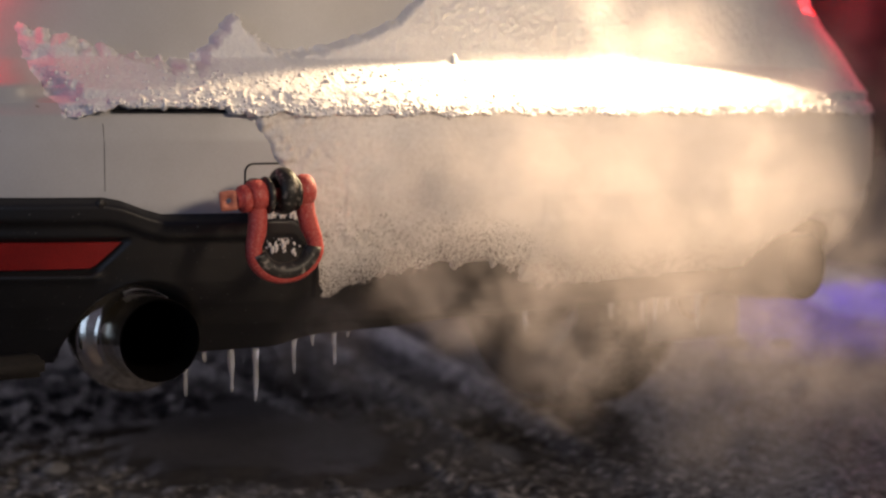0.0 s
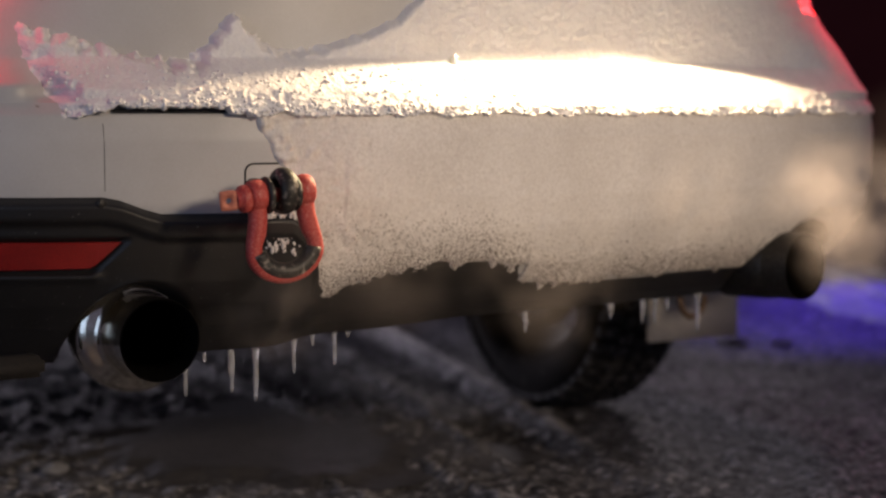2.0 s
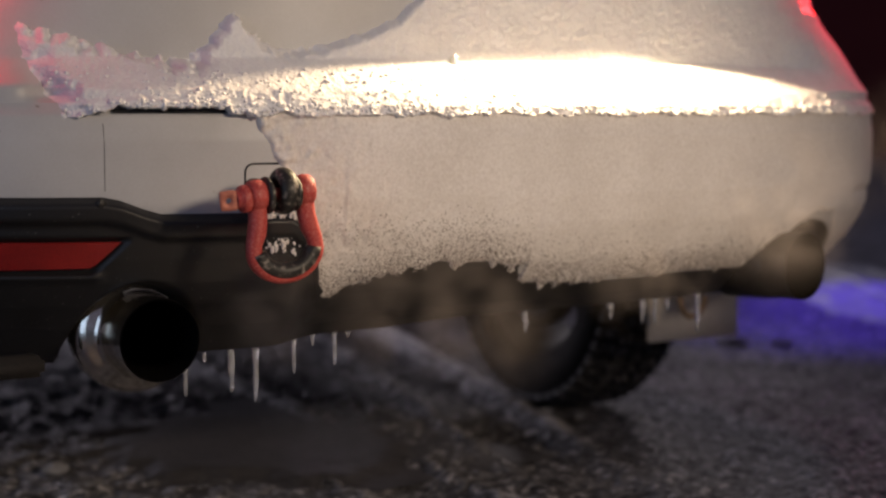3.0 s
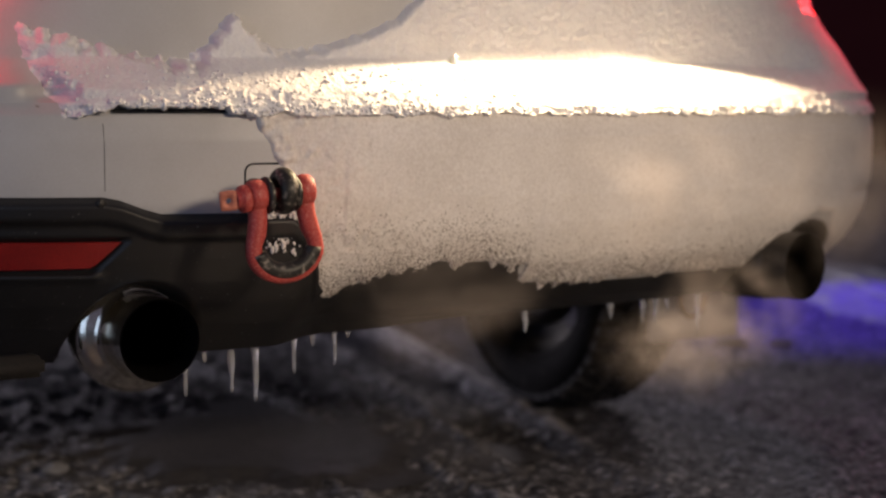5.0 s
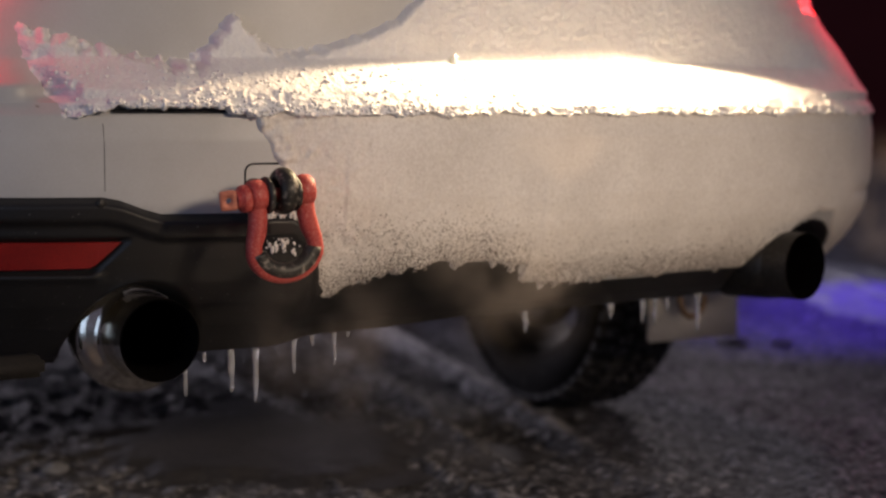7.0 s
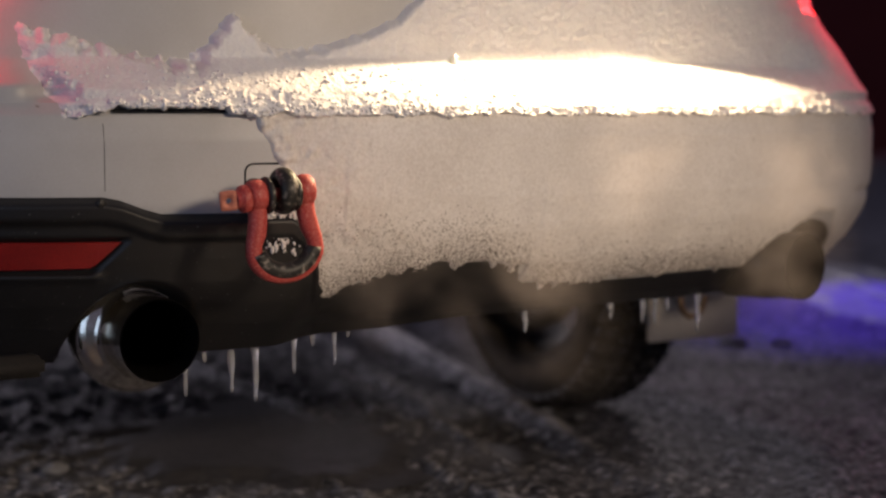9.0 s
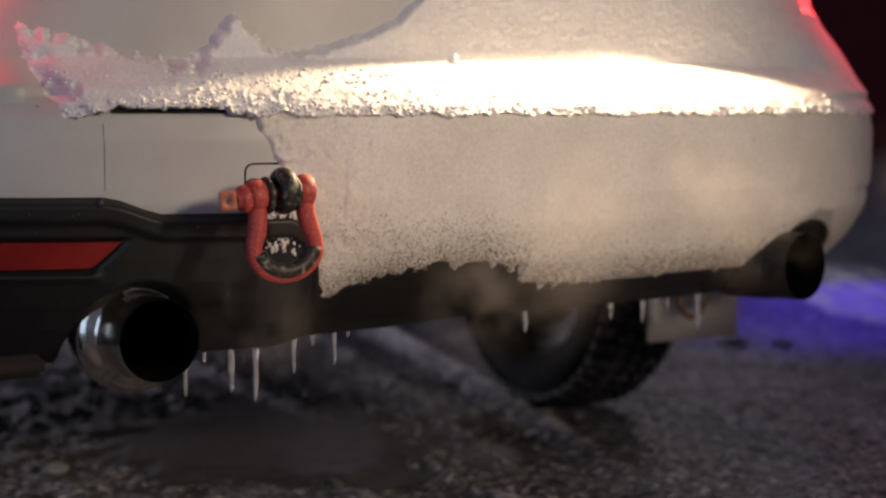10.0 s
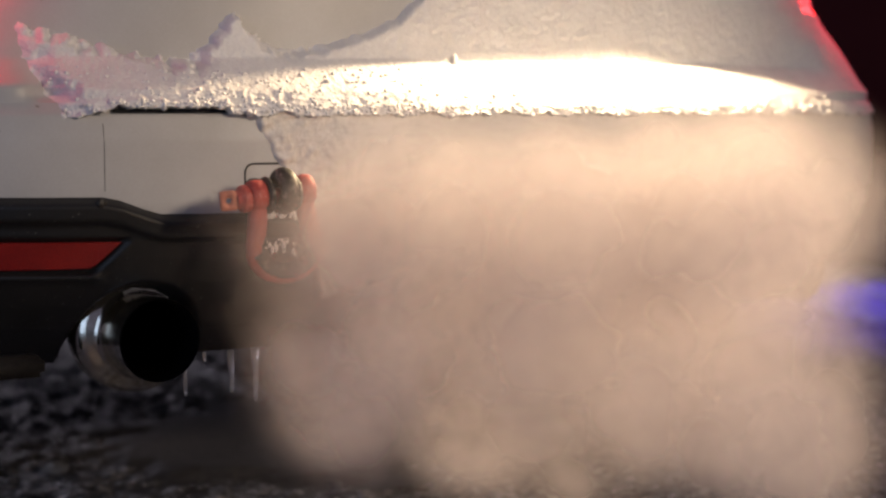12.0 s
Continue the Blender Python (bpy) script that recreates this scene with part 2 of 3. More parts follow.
# ---------------------------------------------------------------- the car's shape
MID, HALF, BOW, SQUARE = 0.03, 0.90, 0.50, 2.75
INSET = [(0.26, 0.17), (0.28, 0.13), (0.30, 0.10), (0.34, 0.060), (0.37, 0.040), (0.40, 0.024), (0.43, 0.013), (0.46, 0.006), (0.50, 0), (0.58, 0), (0.61, 0.006), (0.625, 0.02)]
NARROW = [(0.26, 0.93), (0.30, 0.957), (0.34, 0.972), (0.40, 0.990), (0.46, 1.003), (0.52, 1.010), (0.60, 1.010), (0.66, 1.005), (0.72, 0.985), (0.775, 0.962), (0.785, 0.948), (0.98, 0.94)]
UNDERCUT = [(0.28, 0.05), (0.325, 0.052), (0.37, 0.030), (0.41, 0.011), (0.45, 0.001), (0.46, 0.0)]
SHOULDER = [(0.625, 0.02), (0.645, 0.016), (0.66, 0.032), (0.72, 0.07), (0.76, 0.10), (0.98, 0.16)]
SHELF = [(0.625, 0.02), (0.645, 0.020), (0.66, 0.050), (0.68, 0.078), (0.72, 0.098), (0.76, 0.108), (0.98, 0.16)]
PANEL = [(0.625, 0.02), (0.635, 0.09), (0.66, 0.10), (0.76, 0.105), (0.98, 0.14)]


def bow(x, wide):
    a = min(abs(x - MID) / wide, 0.99999)
    return BOW * (1 - (1 - a ** SQUARE) ** (1 / SQUARE))


def rear(x, z, proud=0.0):
    """The car's back at x and height z: how far forward its skin lies there."""
    if z <= 0.625:
        inset = table(z, INSET)
    else:
        w = smoothstep(0.60, 0.68, abs(x - MID))
        inset = table(z, PANEL) * (1 - w) + table(z, SHELF if x < MID else SHOULDER) * w
    inset += table(z, UNDERCUT) * smoothstep(-0.33, -0.22, x)
    return bow(x, HALF * table(z, NARROW)) + inset - proud


def skin(name, x0, x1, zs, nx, mat, parent, shape, label="", keep=None):
    """A piece of the car's back: shape(x, z) says how proud it stands."""
    def at(u, z):
        wide = HALF * table(z, NARROW)
        x = MID + wide * math.sin(u * math.pi / 2)
        return (x, rear(x, z, shape(x, z)), z)

    def inverse(x):
        return 2 / math.pi * math.asin(max(-1, min(1, (x - MID) / HALF)))
    verts, faces = sheet(spread(inverse(x0), inverse(x1), nx), zs, at, keep and (lambda u, z: keep(MID + HALF * table(z, NARROW) * math.sin(u * math.pi / 2), z)))
    return child(name, mesh_of(name, verts, faces, mat), parent, label)


car = tagged(new("car"), "snow-covered white hatchback with black lower bumper, parked on slush", "car")

# bumper cover, with the pocket for the far tailpipe at its lower corner
FAR_TIP, NEAR_TIP = (0.557, 0.03, 0.373), (-0.497, 0.035, 0.331)


def bumper_shape(x, z):
    notch = math.exp(-((z - 0.482) / 0.006) ** 2) * smoothstep(0.70, 0.75, x)
    return -0.012 * notch


def pocket_ring(x, z):
    """Under 1 inside the cut-out for the far tailpipe."""
    return math.hypot((x - 0.612) / 0.100, (z - 0.362) / 0.080)


def valance_top(x):
    return table(x, [(-0.95, 0.515), (-0.56, 0.514), (-0.54, 0.510), (-0.51, 0.498), (-0.49, 0.492), (-0.33, 0.491), (-0.30, 0.47), (-0.275, 0.40), (-0.25, 0.385), (-0.17, 0.412), (-0.096, 0.425),
                     (0.03, 0.415), (0.05, 0.385), (0.2, 0.378), (0.43, 0.384), (0.50, 0.386), (0.535, 0.36), (0.56, 0.33), (0.9, 0.33)])


bumper = skin("bumper_cover", MID - HALF * 0.999, MID + HALF * 0.999, spread(0.325, 0.625, 80), 260, PAINT, car, bumper_shape, "dirty white painted bumper cover",
              keep=lambda x, z: z > valance_top(x) - 0.012 and pocket_ring(x, z) > 1)
upper = skin("boot_panel", MID - HALF * 0.999, MID + HALF * 0.999, spread(0.625, 0.98, 70), 160, PAINT, car, lambda x, z: 0.0, "white painted boot panel")


# black lower bumper with a raised top edge, a reflector pocket and the tailpipe's cut-out
def valance_low(x):
    return table(x, [(-0.85, 0.285), (-0.60, 0.288), (-0.40, 0.300), (-0.12, 0.311), (0.0, 0.320), (0.5, 0.325), (0.9, 0.33)])


def pocket_depth(x, z):
    right = -0.534 - (0.455 - z) * 0.9
    inside = smoothstep(0.0, 0.006, right + 0.006 - x) * smoothstep(0.410, 0.418, z) * (1 - smoothstep(0.455, 0.461, z))
    return inside


def opening(x, z):
    """Under 1 inside the cut-out for the near tailpipe."""
    return math.hypot((x + 0.503) / 0.082, (z - 0.302) / 0.102)


def valance_shape(x, v):
    top = valance_top(x)
    low = valance_low(x)
    z = low + (max(top, low + 0.01) - low) * v
    edge = smoothstep(0.0, 0.016, top - z)
    proud = 0.022 * edge * (1 - 0.8 * smoothstep(-0.32, -0.24, x)) - 0.004
    proud -= 0.010 * smoothstep(0.030, 0.042, top - z) * (1 - smoothstep(-0.40, -0.2, x))
    proud -= 0.012 * pocket_depth(x, z)
    proud += 0.006 * math.exp(-((z - 0.410) / 0.006) ** 2) * smoothstep(0.0, 0.02, -0.55 - x)
    proud -= 0.035 * (1 - smoothstep(0.90, 1.0, opening(x, z)))
    return z, proud


def valance_at(x, v):
    z, proud = valance_shape(x, v)
    return (x, rear(x, z, proud), z)


verts, faces = sheet(spread(-0.845, 0.80, 400), spread(0, 1, 80), valance_at,
                     lambda x, v: opening(x, valance_shape(x, v)[0]) > 0.88)
child("lower_valance", mesh_of("lower_valance", verts, faces, PLASTIC), car, "black textured plastic lower bumper")

# black cup round the far tailpipe, sunk into the bumper's corner
cup = []
for depth_, shrink in ((-0.003, 1.04), (0.002, 1.0), (0.03, 0.94), (0.13, 0.80)):
    for k in range(49):
        a = 2 * math.pi * k / 48
        x, z = 0.612 + 0.100 * shrink * math.cos(a), 0.362 + 0.080 * shrink * math.sin(a)
        cup.append((x, rear(x, max(z, 0.27)) + depth_ + (0.02 if depth_ < 0 else 0), z))
part_faces = [(j * 49 + k, j * 49 + k + 1, (j + 1) * 49 + k + 1, (j + 1) * 49 + k) for j in range(3) for k in range(48) if k < 25 or k > 44]
child("tailpipe_surround", mesh_of("tailpipe_surround", cup, part_faces, PLASTIC), car, "black plastic cup round the tailpipe")

# reflector
bm = bmesh.new()
rows_ = []
for x in spread(-0.80, -0.537, 40):
    top, low = 0.4540, max(0.4160 + 0.019 * (x + 0.80), 0.4225 + (x + 0.566) * 1.05)
    rows_.append([bm.verts.new((x, rear(x, z, proud), z)) for z, proud in ((low, -0.006), (low, 0.003), (low + 0.0012, 0.0045), (top - 0.0012, 0.0045), (top, 0.003), (top, -0.006))])
for a, b in zip(rows_, rows_[1:]):
    for k in range(5):
        bm.faces.new((a[k], b[k], b[k + 1], a[k + 1]))
bm.faces.new(rows_[-1])
bmesh.ops.recalc_face_normals(bm, faces=bm.faces)
part("reflector", bm, LENS, car, "flat red reflector strip", smooth=False)

# slot of the bumper's top step, and seams
bm = bmesh.new()
xs = spread(-0.545, -0.404, 24)
for a, b in zip(xs, xs[1:]):
    row = [bm.verts.new((x, rear(x, z, 0.0035), z)) for x, z in ((a, 0.6125), (b, 0.6125), (b, 0.6175), (a, 0.6175))]
    bm.faces.new(row)
bmesh.ops.remove_doubles(bm, verts=bm.verts, dist=1e-5)
part("step_slot", bm, SEAM, car, "dark slot in the bumper step")
cover = []
for cx, cz, a0 in ((-0.376, 0.538, 180), (-0.316, 0.538, 90), (-0.316, 0.480, 0), (-0.376, 0.480, 270)):
    for k in range(7):
        a = radians(a0 - 90 * k / 6)
        x, z = cx + 0.011 * math.cos(a), cz + 0.011 * math.sin(a)
        cover.append((x, rear(x, z, 0.0005), z))
part("tow_cover_seam", tube(cover + cover[:1], 0.0013, 6), SEAM, car, "thin dark seam of the tow eye cover")
part("bumper_seam", tube([(-0.556, rear(-0.556, z, -0.0003), z) for z in spread(0.517, 0.600, 12)], 0.0006, 6), PLASTIC, car)
part("screw_head", lathe([(0.0001, -0.003), (0.005, -0.0028), (0.0065, -0.001), (0.007, 0.002)], 16, "y"), PLASTIC, car).location = (-0.565, rear(-0.565, 0.503, 0.015), 0.503)


# tail lamps
def tail_lamp(side):
    xs = spread(MID + side * 0.67, MID + side * 0.83, 16)
    verts, faces = sheet(xs, spread(0.765, 0.875, 10), lambda x, z: (x, rear(x, z, 0.012 * min(1, 12 * min(z - 0.765, 0.875 - z) / 0.11 + 0.1)), z))
    ob = child("tail_lamp", mesh_of("tail_lamp", verts, faces, TAIL), car, "lit red tail lamp")
    return ob


tail_lamp(-1), tail_lamp(1)

# boot handle with the two plate lamps under it
handle = part("boot_handle", block((0.62, 0.10, 0.045), (0.14, 0.075, 0.905), 0.012), PAINT, car, "white boot handle trim")
for px in (0.02, 0.26):
    part("plate_lamp", block((0.05, 0.03, 0.010), (px, 0.05, 0.881), 0.003), PLASTIC, car)


# the rest of the body, lofted forward
def body_ring(y):
    wide = table(y, [(0.45, 0.895), (1.0, 0.90), (3.4, 0.90), (4.0, 0.84), (4.3, 0.66)])
    top = table(y, [(0.45, 0.98), (1.2, 1.0), (2.6, 0.98), (3.3, 0.92), (4.0, 0.78), (4.3, 0.62)])
    pts = []
    for a in spread(0, 1, 25):
        s = a * 2 - 1
        x = MID + wide * math.copysign(min(1, abs(s) * 1.9), s)
        drop = max(0, abs(s) - 0.526) / 0.474
        pts.append((x * (1 - 0.05 * (1 - drop)) if drop < 1 else x, y, top - 0.02 * s * s - drop * (top - 0.28)))
    return pts


ys = spread(0.47, 4.3, 40)
rings = [body_ring(y) for y in ys]


def in_arch(p):
    return any(math.hypot(p[1] - wy, p[2] - 0.31) < 0.36 for wy in (0.95, 3.5)) and abs(p[0] - MID) > 0.6


verts = [p for ring in rings for p in ring]
faces = []
for j in range(len(ys) - 1):
    for i in range(24):
        q = (j * 25 + i, j * 25 + i + 1, (j + 1) * 25 + i + 1, (j + 1) * 25 + i)
        if not in_arch(np.mean([verts[k] for k in q], axis=0)):
            faces.append(q)
child("body_shell", mesh_of("body_shell", verts, faces, BODY), car, "white painted body shell")
cabin = [(0.16, 0.98, 0.78), (0.75, 1.36, 0.62), (1.3, 1.45, 0.60), (2.2, 1.44, 0.60), (3.1, 0.97, 0.74)]
bm = bmesh.new()
loops = []
for y, z, w in cabin:
    loops.append([bm.verts.new(p) for p in ((MID - 0.80, y, 0.95), (MID - w, y, z), (MID + w, y, z), (MID + 0.80, y, 0.95))])
for a, b in zip(loops, loops[1:]):
    for k in range(3):
        bm.faces.new((a[k], a[k + 1], b[k + 1], b[k]))
bm.faces.new(loops[0])
bm.faces.new(loops[-1][::-1])
bmesh.ops.recalc_face_normals(bm, faces=bm.faces)
part("cabin", bm, GLASS, car, "dark glazed cabin", smooth=False)
part("roof", block((1.18, 1.5, 0.03), (MID, 1.45, 1.455), 0.012), BODY, car)
part("underbody", block((1.36, 3.7, 0.04), (MID, 2.25, 0.34), 0.01), UNDER, car, "dark underbody")
part("crash_beam", block((1.45, 0.10, 0.12), (MID, 0.36, 0.42), 0.02), UNDER, car)


# wheels
def tyre_profile(r, w):
    return [(r * 0.66, -w * 0.46), (r * 0.80, -w * 0.52), (r * 0.95, -w * 0.49), (r * 0.985, -w * 0.42), (r, -w * 0.25), (r, -w * 0.06), (r * 0.975, -w * 0.04), (r * 0.975, w * 0.04),
            (r, w * 0.06), (r, w * 0.25), (r * 0.985, w * 0.42), (r * 0.95, w * 0.49), (r * 0.80, w * 0.52), (r * 0.66, w * 0.46)]


def tread_mesh(r, w):
    """Blocks of a winter tyre's tread: five rows, the outer ones reaching over the shoulder."""
    verts, faces = [], []
    for row, (u0, u1) in enumerate(((-0.50, -0.33), (-0.29, -0.12), (-0.07, 0.07), (0.12, 0.29), (0.33, 0.50))):
        for k in range(52):
            a0 = 2 * math.pi * (k + 0.5 * (row % 2)) / 52
            base = len(verts)
            for lift in (0.0, 1.0):
                for u, da in ((u0, 0.0), (u1, 0.0), (u1, 0.088), (u0, 0.088)):
                    slant = 0.12 * (abs(u) - 0.2)
                    a = a0 + da * (1 - 0.12 * lift) + slant
                    rr = r * (1 - 0.06 * max(0, abs(u) - 0.38) / 0.12) + (0.001 if lift else -0.011)
                    verts.append((u * w, rr * math.cos(a), rr * math.sin(a)))
            faces += [(base + 4, base + 5, base + 6, base + 7)] + [(base + i, base + (i + 1) % 4, base + 4 + (i + 1) % 4, base + 4 + i) for i in range(4)]
    return mesh_of("tread", verts, faces, TREAD, smooth=False)


def wheel(x, y):
    hub = part("wheel", lathe([(0.001, -0.03), (0.05, -0.03), (0.06, 0.02), (0.001, 0.02)], 24, "x"), RIM, car, "dark wheel")
    hub.location = (x, y, 0.308)
    part("tyre", lathe(tyre_profile(0.302, 0.185), 72, "x", close=True), TYRE, hub, "black winter tyre")
    child("tread", TREAD_DATA, hub, "worn tread blocks, paler than the sidewall, with grey specks")
    part("rim", lathe([(0.206, -0.085), (0.20, -0.08), (0.185, -0.05), (0.185, 0.06), (0.20, 0.085), (0.206, 0.085)], 48, "x"), RIM, hub)
    side = math.copysign(1, x - MID)
    for k in range(5):
        a = 2 * math.pi * k / 5 + 0.3
        spoke = part("spoke", block((0.03, 0.045, 0.17), (0, 0, 0.105), 0.008), RIM, hub)
        spoke.matrix_local = pose(side * 0.03, 0, 0, math.degrees(a))
    part("brake_disc", lathe([(0.07, -0.012), (0.14, -0.012), (0.14, 0.012), (0.07, 0.012)], 36, "x", close=True), DULL, hub).location = (-side * 0.06, 0, 0)


TREAD_DATA = tread_mesh(0.31, 0.195)
for wx in (MID - 0.70, MID + 0.70):
    for wy in (0.95, 3.5):
        wheel(wx, wy)


# exhausts
def tailpipe(tip, mat, label, turn=0):
    wall = [(0.0522, 0.002), (0.0527, 0.010), (0.0530, 0.052)]
    sleeve_ = [(0.0530, 0.050), (0.0534, 0.066), (0.0550, 0.074), (0.0600, 0.0775), (0.0680, 0.0815), (0.0745, 0.0860), (0.0775, 0.0900), (0.0785, 0.096), (0.0780, 0.13), (0.0700, 0.150), (0.034, 0.165), (0.030, 0.30)]
    if mat == DULL:
        sleeve_ = [(0.0530, 0.048), (0.0545, 0.053), (0.0560, 0.070), (0.0580, 0.14), (0.0540, 0.150), (0.034, 0.165), (0.030, 0.30)]
    pipe = part("tailpipe", lathe(wall, 64, "y"), mat, car, label)
    pipe.matrix_world = pose(*tip, 0, 0, turn)
    part("outer_sleeve", lathe(sleeve_, 64, "y"), SATIN if mat == CHROME else mat, pipe, "wider satin steel sleeve")
    part("pipe_bore", lathe([(0.0522, 0.002), (0.0515, 0.0), (0.0505, 0.001), (0.0495, 0.006), (0.049, 0.13), (0.030, 0.17), (0.0005, 0.171)], 48, "y"), SOOT, pipe, "sooty black bore")


tailpipe(NEAR_TIP, CHROME, "polished steel tailpipe with sooty bore")
tailpipe(FAR_TIP, DULL, "dull dark steel tailpipe", 13)
part("muffler", lathe([(0.001, -0.3), (0.07, -0.3), (0.085, -0.28), (0.085, 0.28), (0.07, 0.3), (0.001, 0.3)], 32, "x"), DULL, car, "dull steel muffler").location = (-0.25, 0.42, 0.42)
part("mud_flap", block((0.215, 0.008, 0.085), (0.753, 0.55, 0.224), 0.003), FLAP, car, "frosted pale mud flap")
ring = [(0.63 + 0.028 * math.cos(a), 0.40, 0.285 + 0.036 * math.sin(a)) for a in spread(math.pi, 2 * math.pi, 12)]
part("hanger_loop", tube(ring, 0.006, 8), TAN, car, "rusty pipe hanger")
part("splash_guard", block((0.16, 0.05, 0.026), (-0.705, 0.115, 0.301), 0.006), UNDER, car, "black splash guard under the bumper")
# tow eye on its rod
HOOK = Vector((-0.383, -0.075, 0.515))
bm = lathe([(0.0195 + 0.0095 * math.cos(a), 0.0120 * math.sin(a)) for a in spread(0, 2 * math.pi * 15 / 16, 16)], 32, "x", close=True)
tow_eye = part("tow_eye", bm, RUBBER, car, "frosty black tow eye")
tow_eye.location = HOOK + Vector((0.006, 0.004, 0.004))
part("rod", tube([(0, 0.022, 0), (0, 0.14, 0)], 0.012, 20), RUBBER, tow_eye)

# ---------------------------------------------------------------- shackle on the tow eye
shackle = tagged(new("bow_shackle"), "frosted red bow shackle with black sleeve hanging from tow eye", "shackle")
shackle.matrix_world = Matrix.Translation(HOOK) @ pose(0, 0, 0, 0, -5, 0)
path = [(-0.033, 0, 0.006), (-0.033, 0, -0.012), (-0.0335, 0, -0.028), (-0.037, 0, -0.046), (-0.042, 0, -0.060)]
path += [(0.0435 * math.cos(a), 0, -0.070 + 0.034 * math.sin(a)) for a in spread(math.pi * 1.04, math.pi * 1.96, 22)]
path += [(-x, y, z) for x, y, z in path[4::-1]]
part("bow", tube(path, [0.0105 if i > 3 and i < len(path) - 4 else 0.0122 for i in range(len(path))], 20), SHACKLE, shackle)
for side in (-1, 1):
    boss = lathe([(0.006, -0.0105), (0.017, -0.0105), (0.0195, -0.008), (0.0205, 0), (0.0195, 0.008), (0.017, 0.0105), (0.006, 0.0105)], 32, "x", close=True)
    part("lug", boss, SHACKLE, shackle).location = (side * 0.033, 0, 0.002)
    washer = lathe([(0.0185 + 0.0055 * math.cos(a), 0.0045 * math.sin(a)) for a in spread(0, 2 * math.pi * 11 / 12, 12)], 32, "x", close=True)
    part("washer", washer, RUBBER, shackle, "black rubber washer").location = (side * 0.0185, 0, 0.001)
pin = part("pin", lathe([(0.001, -0.062), (0.0105, -0.062), (0.0115, -0.060), (0.0115, -0.057), (0.0165, -0.055), (0.0175, -0.052), (0.0175, -0.046), (0.0155, -0.0435), (0.009, -0.043), (0.009, 0.043), (0.007, 0.045), (0.001, 0.045)], 32, "x"), SHACKLE, shackle)
bm = lathe([(0.0035, -0.004), (0.0105, -0.004), (0.0115, -0.003), (0.0115, 0.003), (0.0105, 0.004), (0.0035, 0.004)], 24, "y", close=True)
for w in bm.verts:
    if math.hypot(w.co.x, w.co.z) > 0.008:
        a = math.atan2(w.co.z, w.co.x)
        grow = min(1.32, 1 / max(abs(math.cos(a)), abs(math.sin(a))))
        w.co.x, w.co.z = w.co.x * grow * 0.95, w.co.z * grow * 1.08
part("pin_eye", bm, BARE, pin, "bare worn pin eye").matrix_local = pose(-0.071, 0, 0, 0, 0, -18)
sleeve = [(0.0435 * math.cos(a), 0, -0.070 + 0.034 * math.sin(a)) for a in spread(math.pi * 1.06, math.pi * 1.94, 22)]
bm = tube([(x * 0.90, y - 0.003, z + 0.0055) for x, y, z in sleeve], 0.0112, 20)
part("sleeve", bm, RUBBER, shackle, "black rubber bow sleeve")

shackle.scale = (0.95, 0.95, 0.95)

# ---------------------------------------------------------------- snow on the car
SNOW_TOP = [(-0.70, 0.60), (-0.655, 0.725), (-0.62, 0.732), (-0.54, 0.707), (-0.45, 0.685), (-0.41, 0.690), (-0.385, 0.722), (-0.362, 0.752), (-0.33, 0.717), (-0.30, 0.699),
            (-0.24, 0.703), (-0.17, 0.723), (-0.13, 0.742), (-0.10, 0.765), (-0.07, 0.80), (-0.03, 0.90), (0.0, 1.0), (1.0, 1.0)]
LIP = [(0.0, 0.016, 0.607), (0.07, -0.008, 0.609), (0.2, -0.003, 0.622), (0.3, 0.012, 0.641), (0.42, 0.045, 0.664), (0.52, 0.075, 0.684), (0.60, 0.080, 0.705), (0.75, 0.088, 0.77), (1.0, 0.12, 0.96)]


def drift(u, v):
    """The snow's top from the lip over the bumper step and up the boot panel."""
    z = table(v, [(p[0], p[2]) for p in LIP])
    inset = table(v, [(p[0], p[1]) for p in LIP])
    wide = HALF * table(z, NARROW)
    x = MID + wide * math.sin(u * math.pi / 2)
    w = smoothstep(0.55, 0.68, abs(x - MID))
    if z > 0.63:
        inset = inset * (1 - w) + (table(z, SHELF if x < MID else SHOULDER) - 0.012) * w
    ragged = 1 - smoothstep(-0.32, -0.22, x)
    over = SNOW_TOP_at(x) + (0.004 + 0.007 * ragged) * rough(x, 1, z, 60, 4) - z
    start = table(z, [(0.60, -0.60), (0.64, -0.605), (0.68, -0.625), (0.73, -0.635), (0.8, -0.64)])
    left = smoothstep(start - 0.012, start + 0.035, x + 0.010 * rough(x, 5, z, 40))
    cover_ = smoothstep(-0.004, 0.012 + 0.012 * ragged, over) * left
    crumbs = max(0, 0.30 - v) * 2.4
    grain = 0.0026 * rough(x, 2, z, 110, 3) * (0.25 + crumbs + 0.1 * ragged) + (0.009 * abs(rough(x, 8, z, 34, 2)) + 0.004 * abs(rough(x, 18, z, 75, 2))) * (0.08 + crumbs)
    grain += 0.0016 * rough(x, 4, z, 260, 2) * (0.2 + 0.3 * ragged + 0.4 * crumbs)
    grain += (0.0016 * rough(x, 14, z, 110, 2) + 0.0018 * rough(x, 15, z, 230, 2)) * (1 - 0.4 * ragged) * smoothstep(0.45, 0.6, v)
    lip_fall = 0.007 * rough(x, 3, 0, 19, 4) * (1 - smoothstep(0.0, 0.25, v))
    lip_fall += 0.011 * smoothstep(-0.56, -0.54, x) * (1 - smoothstep(-0.412, -0.402, x)) * (1 - smoothstep(0.05, 0.35, v))
    bare = rear(x, z, -0.006)
    y = bow(x, wide) + inset - grain
    y = bare * (1 - cover_) + min(y, bare) * cover_
    return (x, y, z + (lip_fall + 0.6 * grain * (1 if v < 0.55 else 0)) * cover_)


